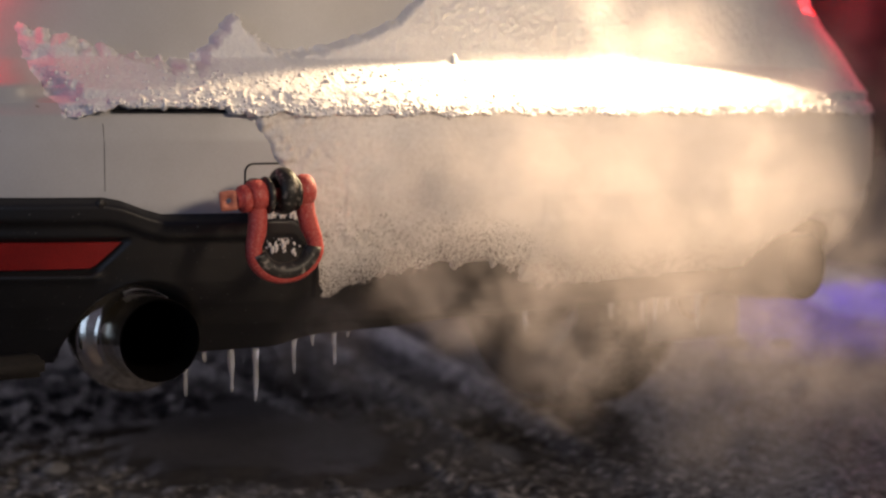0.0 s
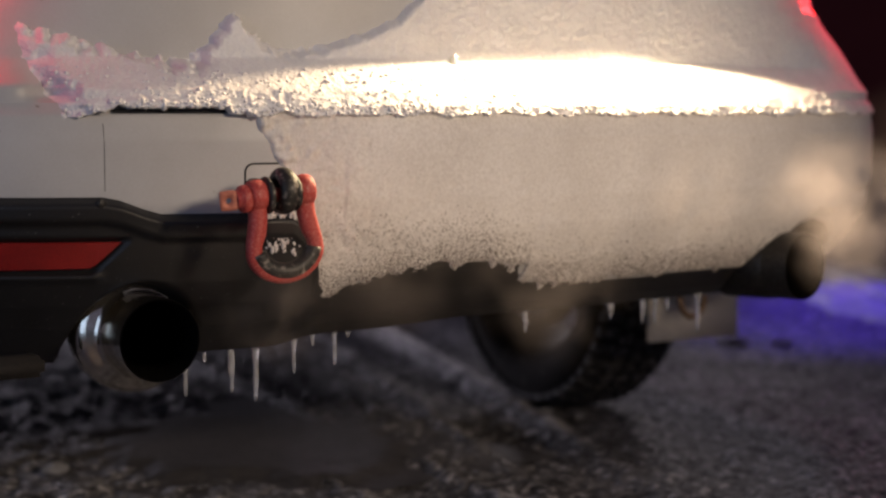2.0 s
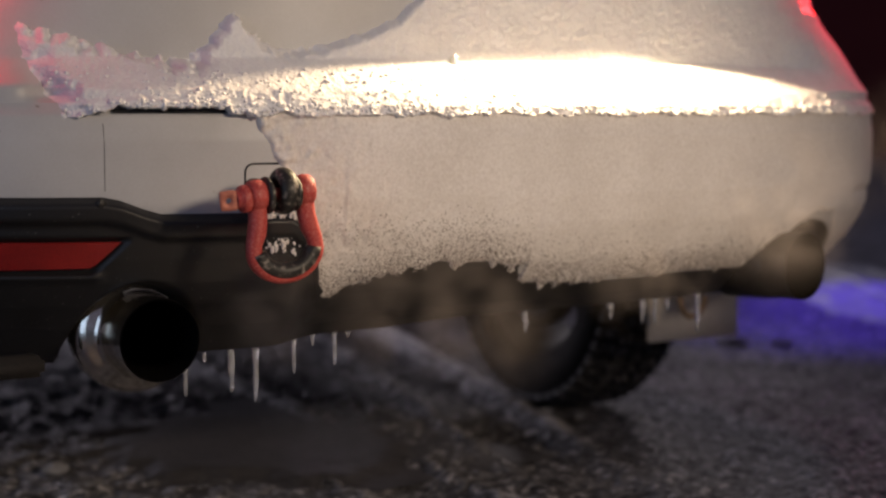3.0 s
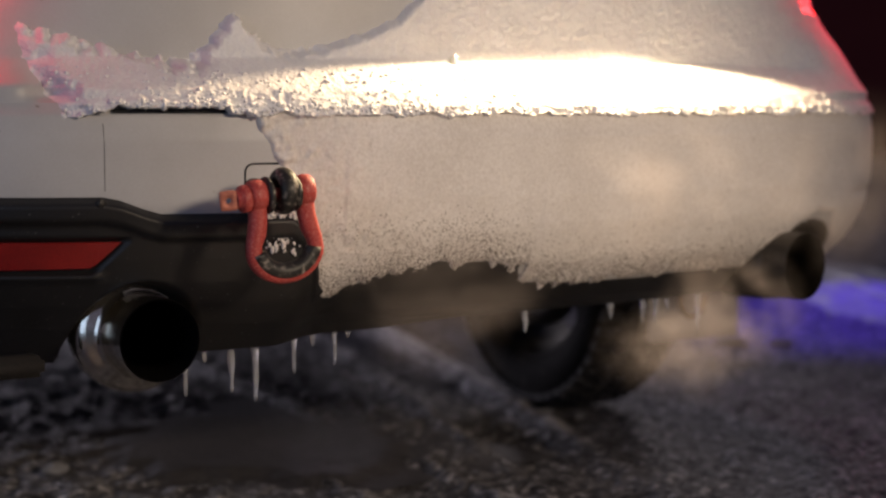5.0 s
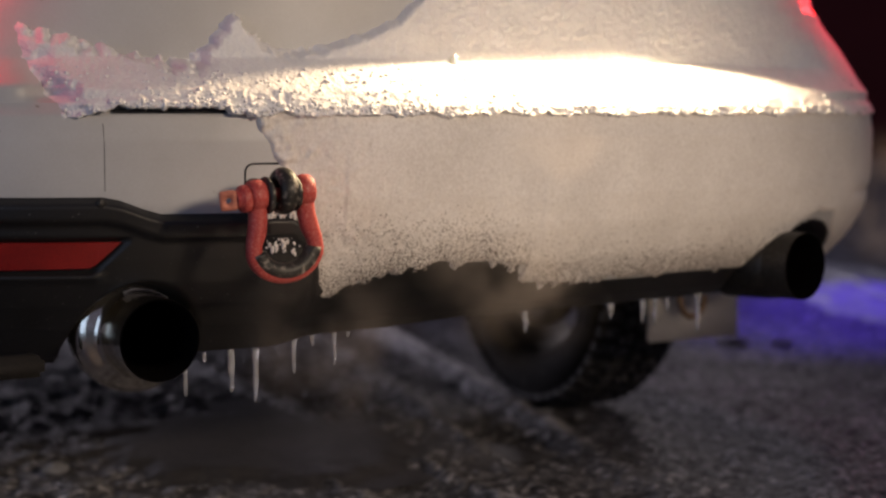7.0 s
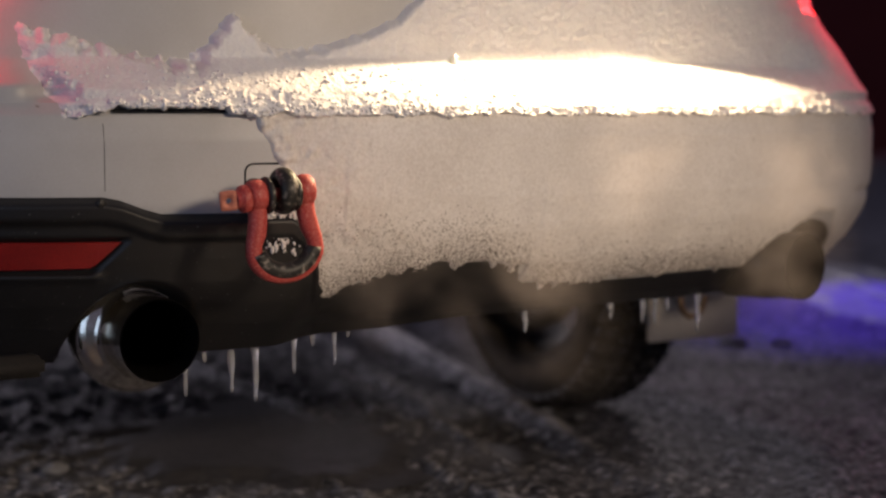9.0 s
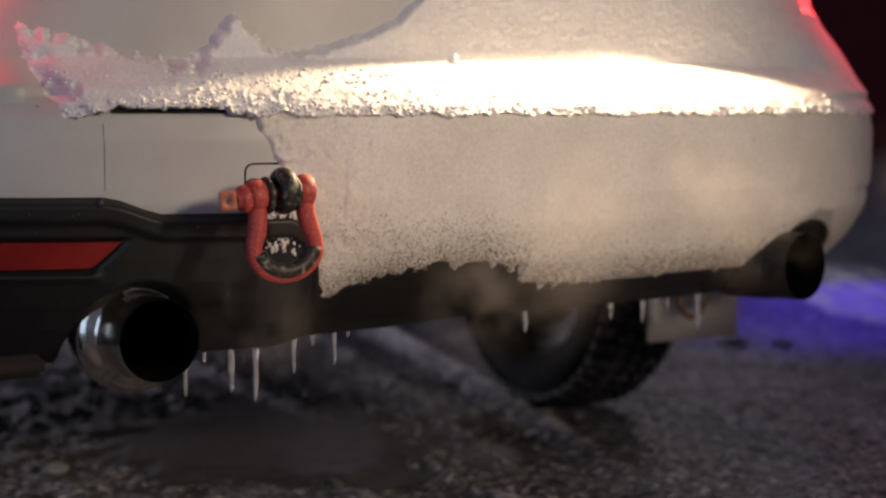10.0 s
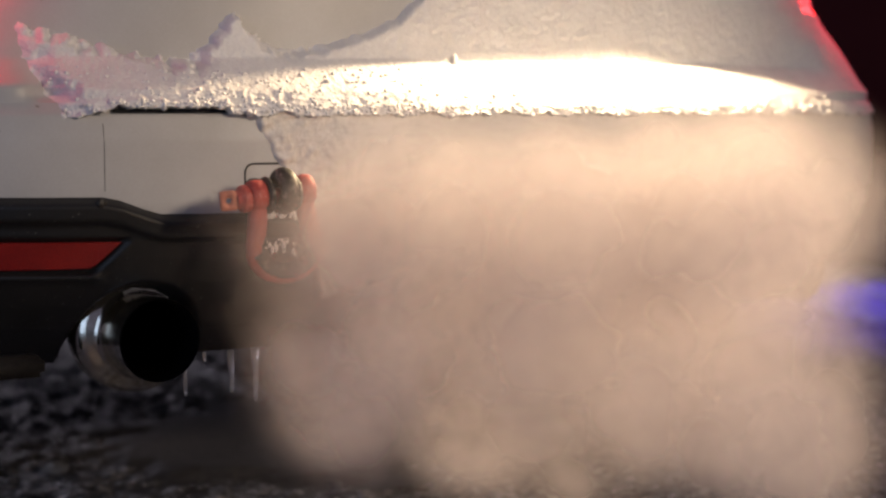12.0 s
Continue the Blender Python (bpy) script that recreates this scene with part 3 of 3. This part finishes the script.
def SNOW_TOP_at(x):
    return table(x, SNOW_TOP)


us = spread(-0.56, 0.999, 760)
vs = spread(0, 0.62, 70) + spread(0.625, 1.0, 70)
verts, faces = sheet(us, vs, drift)
ledge = tagged(new("snow_drift", mesh_of("snow_drift", verts, faces, SNOW)), "crusted white snow heaped on bumper step and boot", "snow", kind="stuff")

# crumbs of snow along the lip
bm = bmesh.new()
dice = random.Random(3)
for k in range(800):
    x = dice.choice((dice.uniform(-0.60, 0.78), dice.uniform(-0.60, -0.10)))
    v = dice.choice((dice.uniform(0.02, 0.2), dice.uniform(0.05, 0.45)))
    u = 2 / math.pi * math.asin((x - MID) / HALF)
    at = Vector(drift(u, v))
    r = dice.uniform(0.0012, 0.0028) * (1.5 if dice.random() < 0.12 else 1)
    made = bmesh.ops.create_icosphere(bm, subdivisions=2, radius=r, matrix=Matrix.Translation(at) @ Matrix.Diagonal((dice.uniform(0.8, 1.5), 1, dice.uniform(0.7, 1.2), 1)))
    for w in made["verts"]:
        w.co += Vector((dice.uniform(-1, 1), dice.uniform(-1, 1), dice.uniform(-1, 1))) * r * 0.12
made = bmesh.ops.create_icosphere(bm, subdivisions=2, radius=0.0055, matrix=Matrix.Translation(drift(2 / math.pi * math.asin((-0.055 - MID) / HALF), 0.50)) @ Matrix.Diagonal((0.8, 1, 2.4, 1)))
bm.normal_update()
data = bpy.data.meshes.new("snow_crumbs")
bm.to_mesh(data)
bm.free()
data.materials.append(SNOW)
data.polygons.foreach_set("use_smooth", [True] * len(data.polygons))
tagged(new("snow_crumbs", data), "small snow crumbs along the drift's edge", "snow", kind="stuff")

# frost crust over the bumper's face
EDGE = [(-0.40, 0.61), (-0.372, 0.600), (-0.346, 0.549), (-0.315, 0.50), (-0.30, 0.45), (-0.297, 0.400), (-0.28, 0.372), (-0.262, 0.357), (-0.22, 0.374), (-0.17, 0.392), (-0.096, 0.404), (-0.03, 0.403), (0.030, 0.392),
        (0.044, 0.388), (0.048, 0.367), (0.10, 0.360), (0.163, 0.361), (0.25, 0.365), (0.324, 0.368), (0.43, 0.366), (0.50, 0.366), (0.53, 0.372), (0.56, 0.430), (0.60, 0.448), (0.66, 0.450), (0.70, 0.40), (0.72, 0.34), (0.95, 0.33)]


def frost(u, v):
    z = 0.325 + 0.300 * v
    wide = HALF * table(z, NARROW)
    x = MID + wide * math.sin(u * math.pi / 2)
    inside = z - table(x, EDGE) + 0.012 * rough(x, 3, z, 35) + 0.004 * rough(x, 9, z, 90)
    if x < -0.255:
        inside = min(inside, (x + 0.290 + 0.50 * max(0, z - 0.43)) * 1.2 + 0.020 * rough(x, 4, z, 45) + 0.006)
    inside += 0.004 * rough(x, 21, z, 230, 2) * (1 - smoothstep(0.02, 0.07, inside))
    inside += 0.05 * rough(x, 25, z, 120, 2) * math.exp(-((z - 0.452) / 0.016) ** 2) * (1 - smoothstep(-0.20, -0.10, x)) if inside < 0.12 else 0
    cover_ = smoothstep(-0.004, 0.012, inside)
    heap = 0.004 + (0.0004 + 0.0016 * (1 - smoothstep(-0.32, -0.15, x))) * rough(x, 6, z, 60, 3) + 0.004 * smoothstep(0.05, 0.15, inside)
    heap += 0.010 * max(0, rough(x, 12, z, 40, 3)) * smoothstep(0.46, 0.58, z) * (1 - smoothstep(-0.33, -0.24, x))
    notch = math.exp(-((z - 0.482) / 0.006) ** 2) * smoothstep(0.70, 0.75, x)
    return (x, rear(x, z, heap * cover_ - 0.006 * (1 - cover_) - 0.006 * notch), z)


verts, faces = sheet(spread(-0.30, 0.999, 700), spread(0, 1, 140), frost, keep=lambda u, v: pocket_ring(MID + HALF * table(0.325 + 0.3 * v, NARROW) * math.sin(u * math.pi / 2), 0.325 + 0.3 * v) > 0.99)
tagged(new("frost_crust", mesh_of("frost_crust", verts, faces, FROST)), "pale frost crust with ragged lower edge on bumper", "frost", kind="stuff")

# road grit frozen into the frost
verts, faces = [], []
for k in range(15000):
    if k % 20 == 0:
        x, z = dice.uniform(-0.29, -0.04), dice.gauss(0.458, 0.011)
        if dice.random() < (x + 0.29) * 3:
            continue
    else:
        x = dice.uniform(-0.28, 0.53)
        z = table(x, EDGE) + abs(dice.gauss(0.0, 0.026)) + 0.012 * rough(x, 31, 0, 14) + 0.004 * rough(x, 33, 0, 60)
    u = 2 / math.pi * math.asin((x - MID) / HALF / table(z, NARROW))
    at = Vector(frost(u, min(1, max(0, (z - 0.325) / 0.300))))
    r = dice.uniform(0.0003, 0.0009)
    base = len(verts)
    for way in ((1, 0, 0), (-1, 0, 0), (0, 0, 1), (0, 0, -1), (0, -0.7, 0), (0, 0.7, 0)):
        verts.append(at + Vector(way) * r * dice.uniform(0.8, 1.9))
    faces += [(base + i, base + j, base + m) for i, j, m in ((0, 2, 4), (2, 1, 4), (1, 3, 4), (3, 0, 4), (2, 0, 5), (1, 2, 5), (3, 1, 5), (0, 3, 5))]
tagged(new("road_grit", mesh_of("road_grit", verts, faces, GRIT, smooth=False)), "dark road grit frozen into the frost", "grit", kind="stuff")

# lumps of ice round the tow eye
bm = bmesh.new()
for k in range(150):
    x, z = dice.gauss(-0.338, 0.013), 0.432 + 0.064 * dice.random() ** 0.7
    r = dice.uniform(0.0008, 0.0025)
    made = bmesh.ops.create_icosphere(bm, subdivisions=2, radius=r, matrix=Matrix.Translation((x, rear(x, z, 0.012), z)) @ Matrix.Diagonal((dice.uniform(0.6, 1.3), 0.8, dice.uniform(1.0, 2.6), 1)))
    for w in made["verts"]:
        w.co += Vector((dice.uniform(-1, 1), dice.uniform(-1, 1), dice.uniform(-1, 1))) * r * 0.2
bm.normal_update()
data = bpy.data.meshes.new("ice_lumps")
bm.to_mesh(data)
bm.free()
data.materials.append(FROST)
data.polygons.foreach_set("use_smooth", [True] * len(data.polygons))
tagged(new("ice_lumps", data), "frozen snow lumps behind the tow eye", "ice", kind="stuff")

# icicles along the bumper's lower edge
def icicle(x, y, z, length, width):
    path, radii = [], []
    for k in range(9):
        s = k / 8
        path.append((0.0005 * math.sin(5 * s + x * 40), 0.0004 * math.cos(4 * s), -length * s))
        radii.append(width * (1 - 0.72 * s) * (1 + 0.18 * math.sin(9 * s + x * 90)) + (0.0006 if k < 8 else 0))
    bm = tube(path, radii, 10)
    bm.normal_update()
    data = bpy.data.meshes.new("icicle")
    bm.to_mesh(data)
    bm.free()
    data.materials.append(ICE)
    data.polygons.foreach_set("use_smooth", [True] * len(data.polygons))
    ob = new("icicle", data)
    ob.location = (x, y, z)
    tagged(ob, "thin clear icicle hanging under the bumper", "icicle", "icicles under the bumper")


for x, z, length, width in ((-0.425, 0.302, 0.058, 0.0042), (-0.401, 0.306, 0.018, 0.0035), (-0.366, 0.306, 0.058, 0.0050), (-0.334, 0.307, 0.073, 0.0052), (-0.268, 0.309, 0.048, 0.0035),
                            (-0.233, 0.310, 0.018, 0.003), (-0.200, 0.311, 0.046, 0.003), (-0.180, 0.312, 0.012, 0.003), (0.105, 0.322, 0.034, 0.0045),
                            (0.262, 0.326, 0.026, 0.005), (0.326, 0.330, 0.036, 0.004), (0.352, 0.332, 0.040, 0.0035), (0.378, 0.333, 0.024, 0.003), (0.445, 0.335, 0.060, 0.005)):
    icicle(x, rear(x, valance_low(x)) + 0.004, valance_low(x) + 0.003, length * 1.08, width)


# ---------------------------------------------------------------- ground
def steps(lo, hi, step, far):
    mid = list(np.arange(lo, hi, step))
    out, grow = [hi], step
    while out[-1] < far:
        grow *= 1.35
        out.append(out[-1] + grow)
    low, grow = [lo], step
    while low[-1] > -far:
        grow *= 1.35
        low.append(low[-1] - grow)
    return low[:0:-1] + mid + out


def rut(x, y, x0, turn, half):
    """Height across a wheel rut that starts at x0 and runs forward, turned to the right."""
    d = (x - x0) * math.cos(turn) - y * math.sin(turn)
    return -0.018 * math.exp(-(d / half) ** 4) + 0.020 * (math.exp(-((d - half * 1.4) / 0.022) ** 2) + 0.6 * math.exp(-((d + half * 1.4) / 0.022) ** 2))


def ground_at(x, y):
    near = math.exp(-((x - 0.8) / 6) ** 2 - ((y - 2) / 8) ** 2)
    z = 0.006 * rough(x, y, 0, 9, 3) + 0.009 * rough(x, y, 3, 28, 3)
    z += (0.35 + 0.65 * smoothstep(0.50, 0.75, y)) * (0.95 + 0.5 * noise.noise(Vector((x * 2, y * 5, 4)))) * rut(x, y, 0.265, 0.26, 0.07) + 0.7 * rut(x, y, 0.05, 0.06, 0.07) + 0.12 * rut(x, y, -0.72, 0.0, 0.09)
    tread = math.exp(-((x + 0.33) / 0.13) ** 6) * smoothstep(0.30, 0.5, y)
    z += tread * 0.006 * max(0, math.sin(2 * math.pi * (y + 0.25 * abs(x + 0.33)) / 0.036)) * (1 if math.sin(2 * math.pi * x / 0.052) > -0.2 else 0) * (0.6 + rough(x, y, 7, 9))
    quiet = math.exp(-((x - 0.02) / 0.28) ** 4 - ((y - 0.85) / 0.30) ** 4)
    z = z * (1 - 0.9 * quiet) - 0.004 * quiet
    return (x, y, (z - 0.004) * near)


gx, gy = steps(-1.2, 3.2, 0.016, 400), steps(-0.6, 4.2, 0.018, 400)
verts, faces = sheet(gx, gy, ground_at)
tagged(new("ground", mesh_of("ground", verts, faces, GROUND)), "dark asphalt with gritty frozen slush and tyre ruts", "ground", kind="structure")


def ice_patch(x, y, rx, ry):
    """A smooth dark sheet of ice with an uneven edge."""
    def at(u, v):
        r = math.hypot(u, v)
        return (u * rx, v * ry, 0.0045 - 0.010 * smoothstep(0.72, 1.0, r + 0.34 * rough(u, v, 2, 2.6, 4)) + 0.0004 * rough(u, v, 5, 4))
    verts, faces = sheet(spread(-1.2, 1.2, 60), spread(-1.2, 1.2, 60), at)
    ob = new("ice_patch", mesh_of("ice_patch", verts, faces, DARKICE))
    ob.matrix_world = pose(x, y, 0.0, 0, 0, 12)
    tagged(ob, "smooth dark sheet of ice on the asphalt", "ice", kind="stuff")


ice_patch(-0.02, 0.88, 0.30, 0.36)


def snow_chunk(x, y, r, seed):
    bm = bmesh.new()
    bmesh.ops.create_icosphere(bm, subdivisions=3, radius=1)
    for w in bm.verts:
        w.co *= 1 + 0.35 * noise.fractal(w.co * 1.5 + Vector((seed, 0, 0)), 0.8, 2.0, 3)
        w.co.z *= 0.45
    bm.normal_update()
    data = bpy.data.meshes.new("snow_chunk")
    bm.to_mesh(data)
    bm.free()
    data.materials.append(BERM)
    data.polygons.foreach_set("use_smooth", [True] * len(data.polygons))
    ob = tagged(new("snow_chunk", data), "small frozen lump of snow on the asphalt", "snow", "frozen lumps")
    ob.matrix_world = pose(x, y, r * 0.2, 0, 0, seed * 50) @ Matrix.Diagonal((r * 1.4, r, r, 1))


for cx, cy, cr, seed in ((-0.395, 0.835, 0.020, 1), (1.60, 1.44, 0.035, 2), (1.70, 1.36, 0.022, 3), (0.62, 0.86, 0.016, 4), (0.66, 0.79, 0.012, 5), (1.30, 0.55, 0.014, 6), (-0.05, 1.28, 0.014, 7), (1.9, 0.95, 0.02, 8)):
    snow_chunk(cx, cy, cr, seed)


def snow_bank(name, x, y, long, wide, high, turn, seed, label):
    def at(u, v):
        r = math.hypot(u, v)
        z = high * max(0, 1 - r ** 2.2) * (0.8 + 0.5 * rough(u * 3, v * 3, seed, 2, 3)) - 0.02 * smoothstep(0.8, 1.1, r)
        return (u * long + 0.05 * rough(u, v, seed, 5), v * wide + 0.05 * rough(v, u, seed + 4, 5), z)
    verts, faces = sheet(spread(-1.1, 1.1, 70), spread(-1.1, 1.1, 50), at)
    ob = new(name, mesh_of(name, verts, faces, BERM))
    ob.matrix_world = pose(x, y, 0.0, 0, 0, turn)
    tagged(ob, label, "snow", kind="stuff")


snow_bank("snow_patch", 2.75, 1.95, 1.35, 0.36, 0.03, 64, 1, "trodden street snow beside the car")
# added out of view: throws plate lamp light up at chrome and steam
snow_bank("snow_patch", 0.05, -0.55, 0.95, 0.34, 0.015, 4, 3, "unseen snow added behind the bumper to bounce lamp light")
# the heap's paleness partly stands in for light on the ground
snow_bank("snow_patch", 0.75, 3.05, 0.55, 0.28, 0.05, 20, 2, "pale snow heap standing partly for lit ground beyond the car")

# dark backdrop added far behind, keeps the background's glow out of view
bm = block((30, 0.4, 5.0), (0, 0, 2.48), 0.02)
bm.normal_update()
data = bpy.data.meshes.new("backdrop_far")
bm.to_mesh(data)
bm.free()
data.materials.append(BACKDROP)
backdrop_wall = tagged(new("backdrop_far", data), "added dark backdrop that hides the bright background", "wall", kind="structure")
backdrop_wall.matrix_world = pose(14, 15, 0, 0, 0, -40)

# ---------------------------------------------------------------- steam
MAT_OF = {"thin": THIN, "mid": MEDIUM, "dense": DENSE}


def puff_mesh(name, mat, seed):
    bm = bmesh.new()
    bmesh.ops.create_icosphere(bm, subdivisions=4, radius=1)
    for v in bm.verts:
        n = v.co.normalized()
        v.co = n * (1 + 0.10 * noise.fractal(n * 1.7 + Vector((seed * 7.1, 0, 0)), 0.8, 2.0, 2))
        v.co.y *= 0.55
    bmesh.ops.delete(bm, geom=[v for v in bm.verts if v.co.y > 0.02], context="VERTS")
    bm.normal_update()
    data = bpy.data.meshes.new(name)
    bm.to_mesh(data)
    bm.free()
    data.materials.append(mat)
    data.polygons.foreach_set("use_smooth", [True] * len(data.polygons))
    return data


PUFFS = {kind: [puff_mesh("steam_puff", MAT_OF[kind], s + 3 * i) for s in range(3)] for i, kind in enumerate(MAT_OF)}
PATHS = []
DICE = random.Random(7)


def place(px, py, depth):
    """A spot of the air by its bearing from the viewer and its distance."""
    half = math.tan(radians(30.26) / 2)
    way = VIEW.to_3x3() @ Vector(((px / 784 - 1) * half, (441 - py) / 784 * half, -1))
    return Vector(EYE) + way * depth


PIPE_MOUTH = Vector((-0.497, 0.03, 0.331))


def steam(name, label):
    """A cloud of steam as one thing; its puffs are its parts."""
    ob = tagged(new(name), label, "steam")
    ob.location = PIPE_MOUTH
    return ob


def puff(cloud, kind, size, rows):
    ob = child("steam_puff", DICE.choice(PUFFS[kind]), cloud)
    k = 1.15 * size * DICE.uniform(0.9, 1.15)
    ob.scale = (k * DICE.uniform(0.9, 1.25), k * 0.65, k)
    spin = DICE.uniform(-12, 12)
    start = DICE.uniform(-180, 180)
    PATHS.append((ob, [(t, Matrix.Translation(p - PIPE_MOUTH) @ pose(0, 0, 0, 0, 0, -30) @ pose(0, 0, 0, 0, start + spin * t / 3, 0)) for t, p in rows]))


LAIR = Vector((-0.30, 0.42, 0.56))
GONE = Vector((5.5, 2.5, 1.6))


def away(p, t, speed):
    """Rows that carry steam from p at t off to the right and upward until it has left."""
    out = p + Vector((1.25, -0.30, 0.10))
    return [(t + 1.3 / speed, out), (min(11.9, t + 6.5 / speed), GONE + Vector((DICE.random(), DICE.random(), DICE.random())))]


# the cloud that hangs there at the start
old_cloud = steam("steam_cloud", "pale steam cloud hanging before the bumper and drifting off")
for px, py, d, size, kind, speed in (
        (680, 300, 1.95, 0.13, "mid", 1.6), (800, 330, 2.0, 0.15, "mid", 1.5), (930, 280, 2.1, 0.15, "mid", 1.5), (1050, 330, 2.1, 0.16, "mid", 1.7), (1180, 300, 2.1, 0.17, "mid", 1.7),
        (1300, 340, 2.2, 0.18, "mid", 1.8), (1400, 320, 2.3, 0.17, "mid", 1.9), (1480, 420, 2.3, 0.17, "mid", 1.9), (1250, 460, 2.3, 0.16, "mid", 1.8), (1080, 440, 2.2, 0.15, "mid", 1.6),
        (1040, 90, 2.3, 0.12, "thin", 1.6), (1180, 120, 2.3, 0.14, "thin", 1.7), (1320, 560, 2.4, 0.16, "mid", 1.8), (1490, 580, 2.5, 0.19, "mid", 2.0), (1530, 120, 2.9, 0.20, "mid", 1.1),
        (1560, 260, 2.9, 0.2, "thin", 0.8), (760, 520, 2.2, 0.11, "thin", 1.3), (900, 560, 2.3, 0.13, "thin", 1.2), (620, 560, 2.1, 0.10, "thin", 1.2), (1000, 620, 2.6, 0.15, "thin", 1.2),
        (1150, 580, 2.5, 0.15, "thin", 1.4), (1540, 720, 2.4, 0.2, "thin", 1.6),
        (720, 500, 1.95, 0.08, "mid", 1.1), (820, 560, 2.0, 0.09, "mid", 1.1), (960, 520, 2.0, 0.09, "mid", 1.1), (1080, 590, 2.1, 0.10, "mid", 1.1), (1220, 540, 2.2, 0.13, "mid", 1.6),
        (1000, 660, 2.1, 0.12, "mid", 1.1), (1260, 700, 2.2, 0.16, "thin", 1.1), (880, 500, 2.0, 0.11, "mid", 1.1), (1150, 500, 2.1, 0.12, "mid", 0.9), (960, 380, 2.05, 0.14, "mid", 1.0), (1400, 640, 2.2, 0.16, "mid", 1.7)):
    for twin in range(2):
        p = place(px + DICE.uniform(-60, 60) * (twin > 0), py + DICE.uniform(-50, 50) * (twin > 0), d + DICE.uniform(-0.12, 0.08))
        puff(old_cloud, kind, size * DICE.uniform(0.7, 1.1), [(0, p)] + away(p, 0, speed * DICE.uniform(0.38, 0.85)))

# the thin stream while the engine idles
stream = steam("steam_stream", "thin steam drifting from the idling exhaust along the bumper")
t0 = 0.2
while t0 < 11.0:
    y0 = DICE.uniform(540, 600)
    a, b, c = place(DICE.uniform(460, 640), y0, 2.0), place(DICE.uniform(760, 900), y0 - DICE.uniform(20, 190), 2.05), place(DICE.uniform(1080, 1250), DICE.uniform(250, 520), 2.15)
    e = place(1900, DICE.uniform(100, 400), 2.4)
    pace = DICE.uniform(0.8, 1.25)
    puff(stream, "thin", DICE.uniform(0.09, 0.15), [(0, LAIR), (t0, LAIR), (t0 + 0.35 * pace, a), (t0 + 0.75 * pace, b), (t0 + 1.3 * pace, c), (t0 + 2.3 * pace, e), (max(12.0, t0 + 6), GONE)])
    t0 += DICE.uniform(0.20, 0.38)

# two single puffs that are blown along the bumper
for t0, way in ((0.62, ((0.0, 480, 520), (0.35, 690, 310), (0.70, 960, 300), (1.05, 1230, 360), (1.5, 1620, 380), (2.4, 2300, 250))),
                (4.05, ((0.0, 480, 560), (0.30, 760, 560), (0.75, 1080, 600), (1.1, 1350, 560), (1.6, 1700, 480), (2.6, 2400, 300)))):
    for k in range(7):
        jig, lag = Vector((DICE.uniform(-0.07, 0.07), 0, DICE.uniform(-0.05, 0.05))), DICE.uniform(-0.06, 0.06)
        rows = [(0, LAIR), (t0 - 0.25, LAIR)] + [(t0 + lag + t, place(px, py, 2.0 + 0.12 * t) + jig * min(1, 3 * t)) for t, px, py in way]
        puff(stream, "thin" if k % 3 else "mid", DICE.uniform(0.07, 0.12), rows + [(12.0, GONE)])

# the burst at the end: a jet that climbs the bumper and one that rolls out over the ground
burst = steam("steam_burst", "dense pale steam burst rolling out of the exhaust")
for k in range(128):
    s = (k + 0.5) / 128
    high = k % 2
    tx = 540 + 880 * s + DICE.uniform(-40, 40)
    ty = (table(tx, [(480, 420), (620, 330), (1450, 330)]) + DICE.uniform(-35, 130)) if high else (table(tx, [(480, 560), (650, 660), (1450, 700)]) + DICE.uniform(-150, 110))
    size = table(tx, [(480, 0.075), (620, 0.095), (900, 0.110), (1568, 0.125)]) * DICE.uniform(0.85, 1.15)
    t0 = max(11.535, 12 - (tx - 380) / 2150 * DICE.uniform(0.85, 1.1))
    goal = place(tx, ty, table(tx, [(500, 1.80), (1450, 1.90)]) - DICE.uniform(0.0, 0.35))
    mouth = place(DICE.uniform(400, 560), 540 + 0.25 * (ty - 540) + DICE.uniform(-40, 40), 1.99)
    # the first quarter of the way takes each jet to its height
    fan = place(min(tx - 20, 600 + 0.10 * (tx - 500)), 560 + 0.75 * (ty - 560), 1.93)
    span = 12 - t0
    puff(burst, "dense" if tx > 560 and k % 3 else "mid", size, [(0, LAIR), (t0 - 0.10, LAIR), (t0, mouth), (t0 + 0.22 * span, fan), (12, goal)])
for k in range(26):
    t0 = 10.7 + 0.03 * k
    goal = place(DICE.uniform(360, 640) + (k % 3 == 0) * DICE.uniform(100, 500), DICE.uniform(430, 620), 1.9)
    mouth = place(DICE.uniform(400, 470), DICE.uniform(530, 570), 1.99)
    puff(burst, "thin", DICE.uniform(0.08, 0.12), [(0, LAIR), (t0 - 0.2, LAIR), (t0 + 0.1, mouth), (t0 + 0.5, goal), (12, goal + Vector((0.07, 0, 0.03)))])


def cut(rows, end=12.0):
    """The rows up to the clip's end, with a row at the end itself."""
    out = [r for r in rows if r[0] <= end - 0.05]
    later = [r for r in rows if r[0] > end - 0.05]
    if later:
        (ta, a), (tb, b) = out[-1], later[0]
        return out + [(end, a.lerp(b, min(1, (end - ta) / (tb - ta))))]
    return out + [(end, out[-1][1])]


def motions():
    for ob, rows in PATHS:
        walk(ob, cut(rows))


motions()
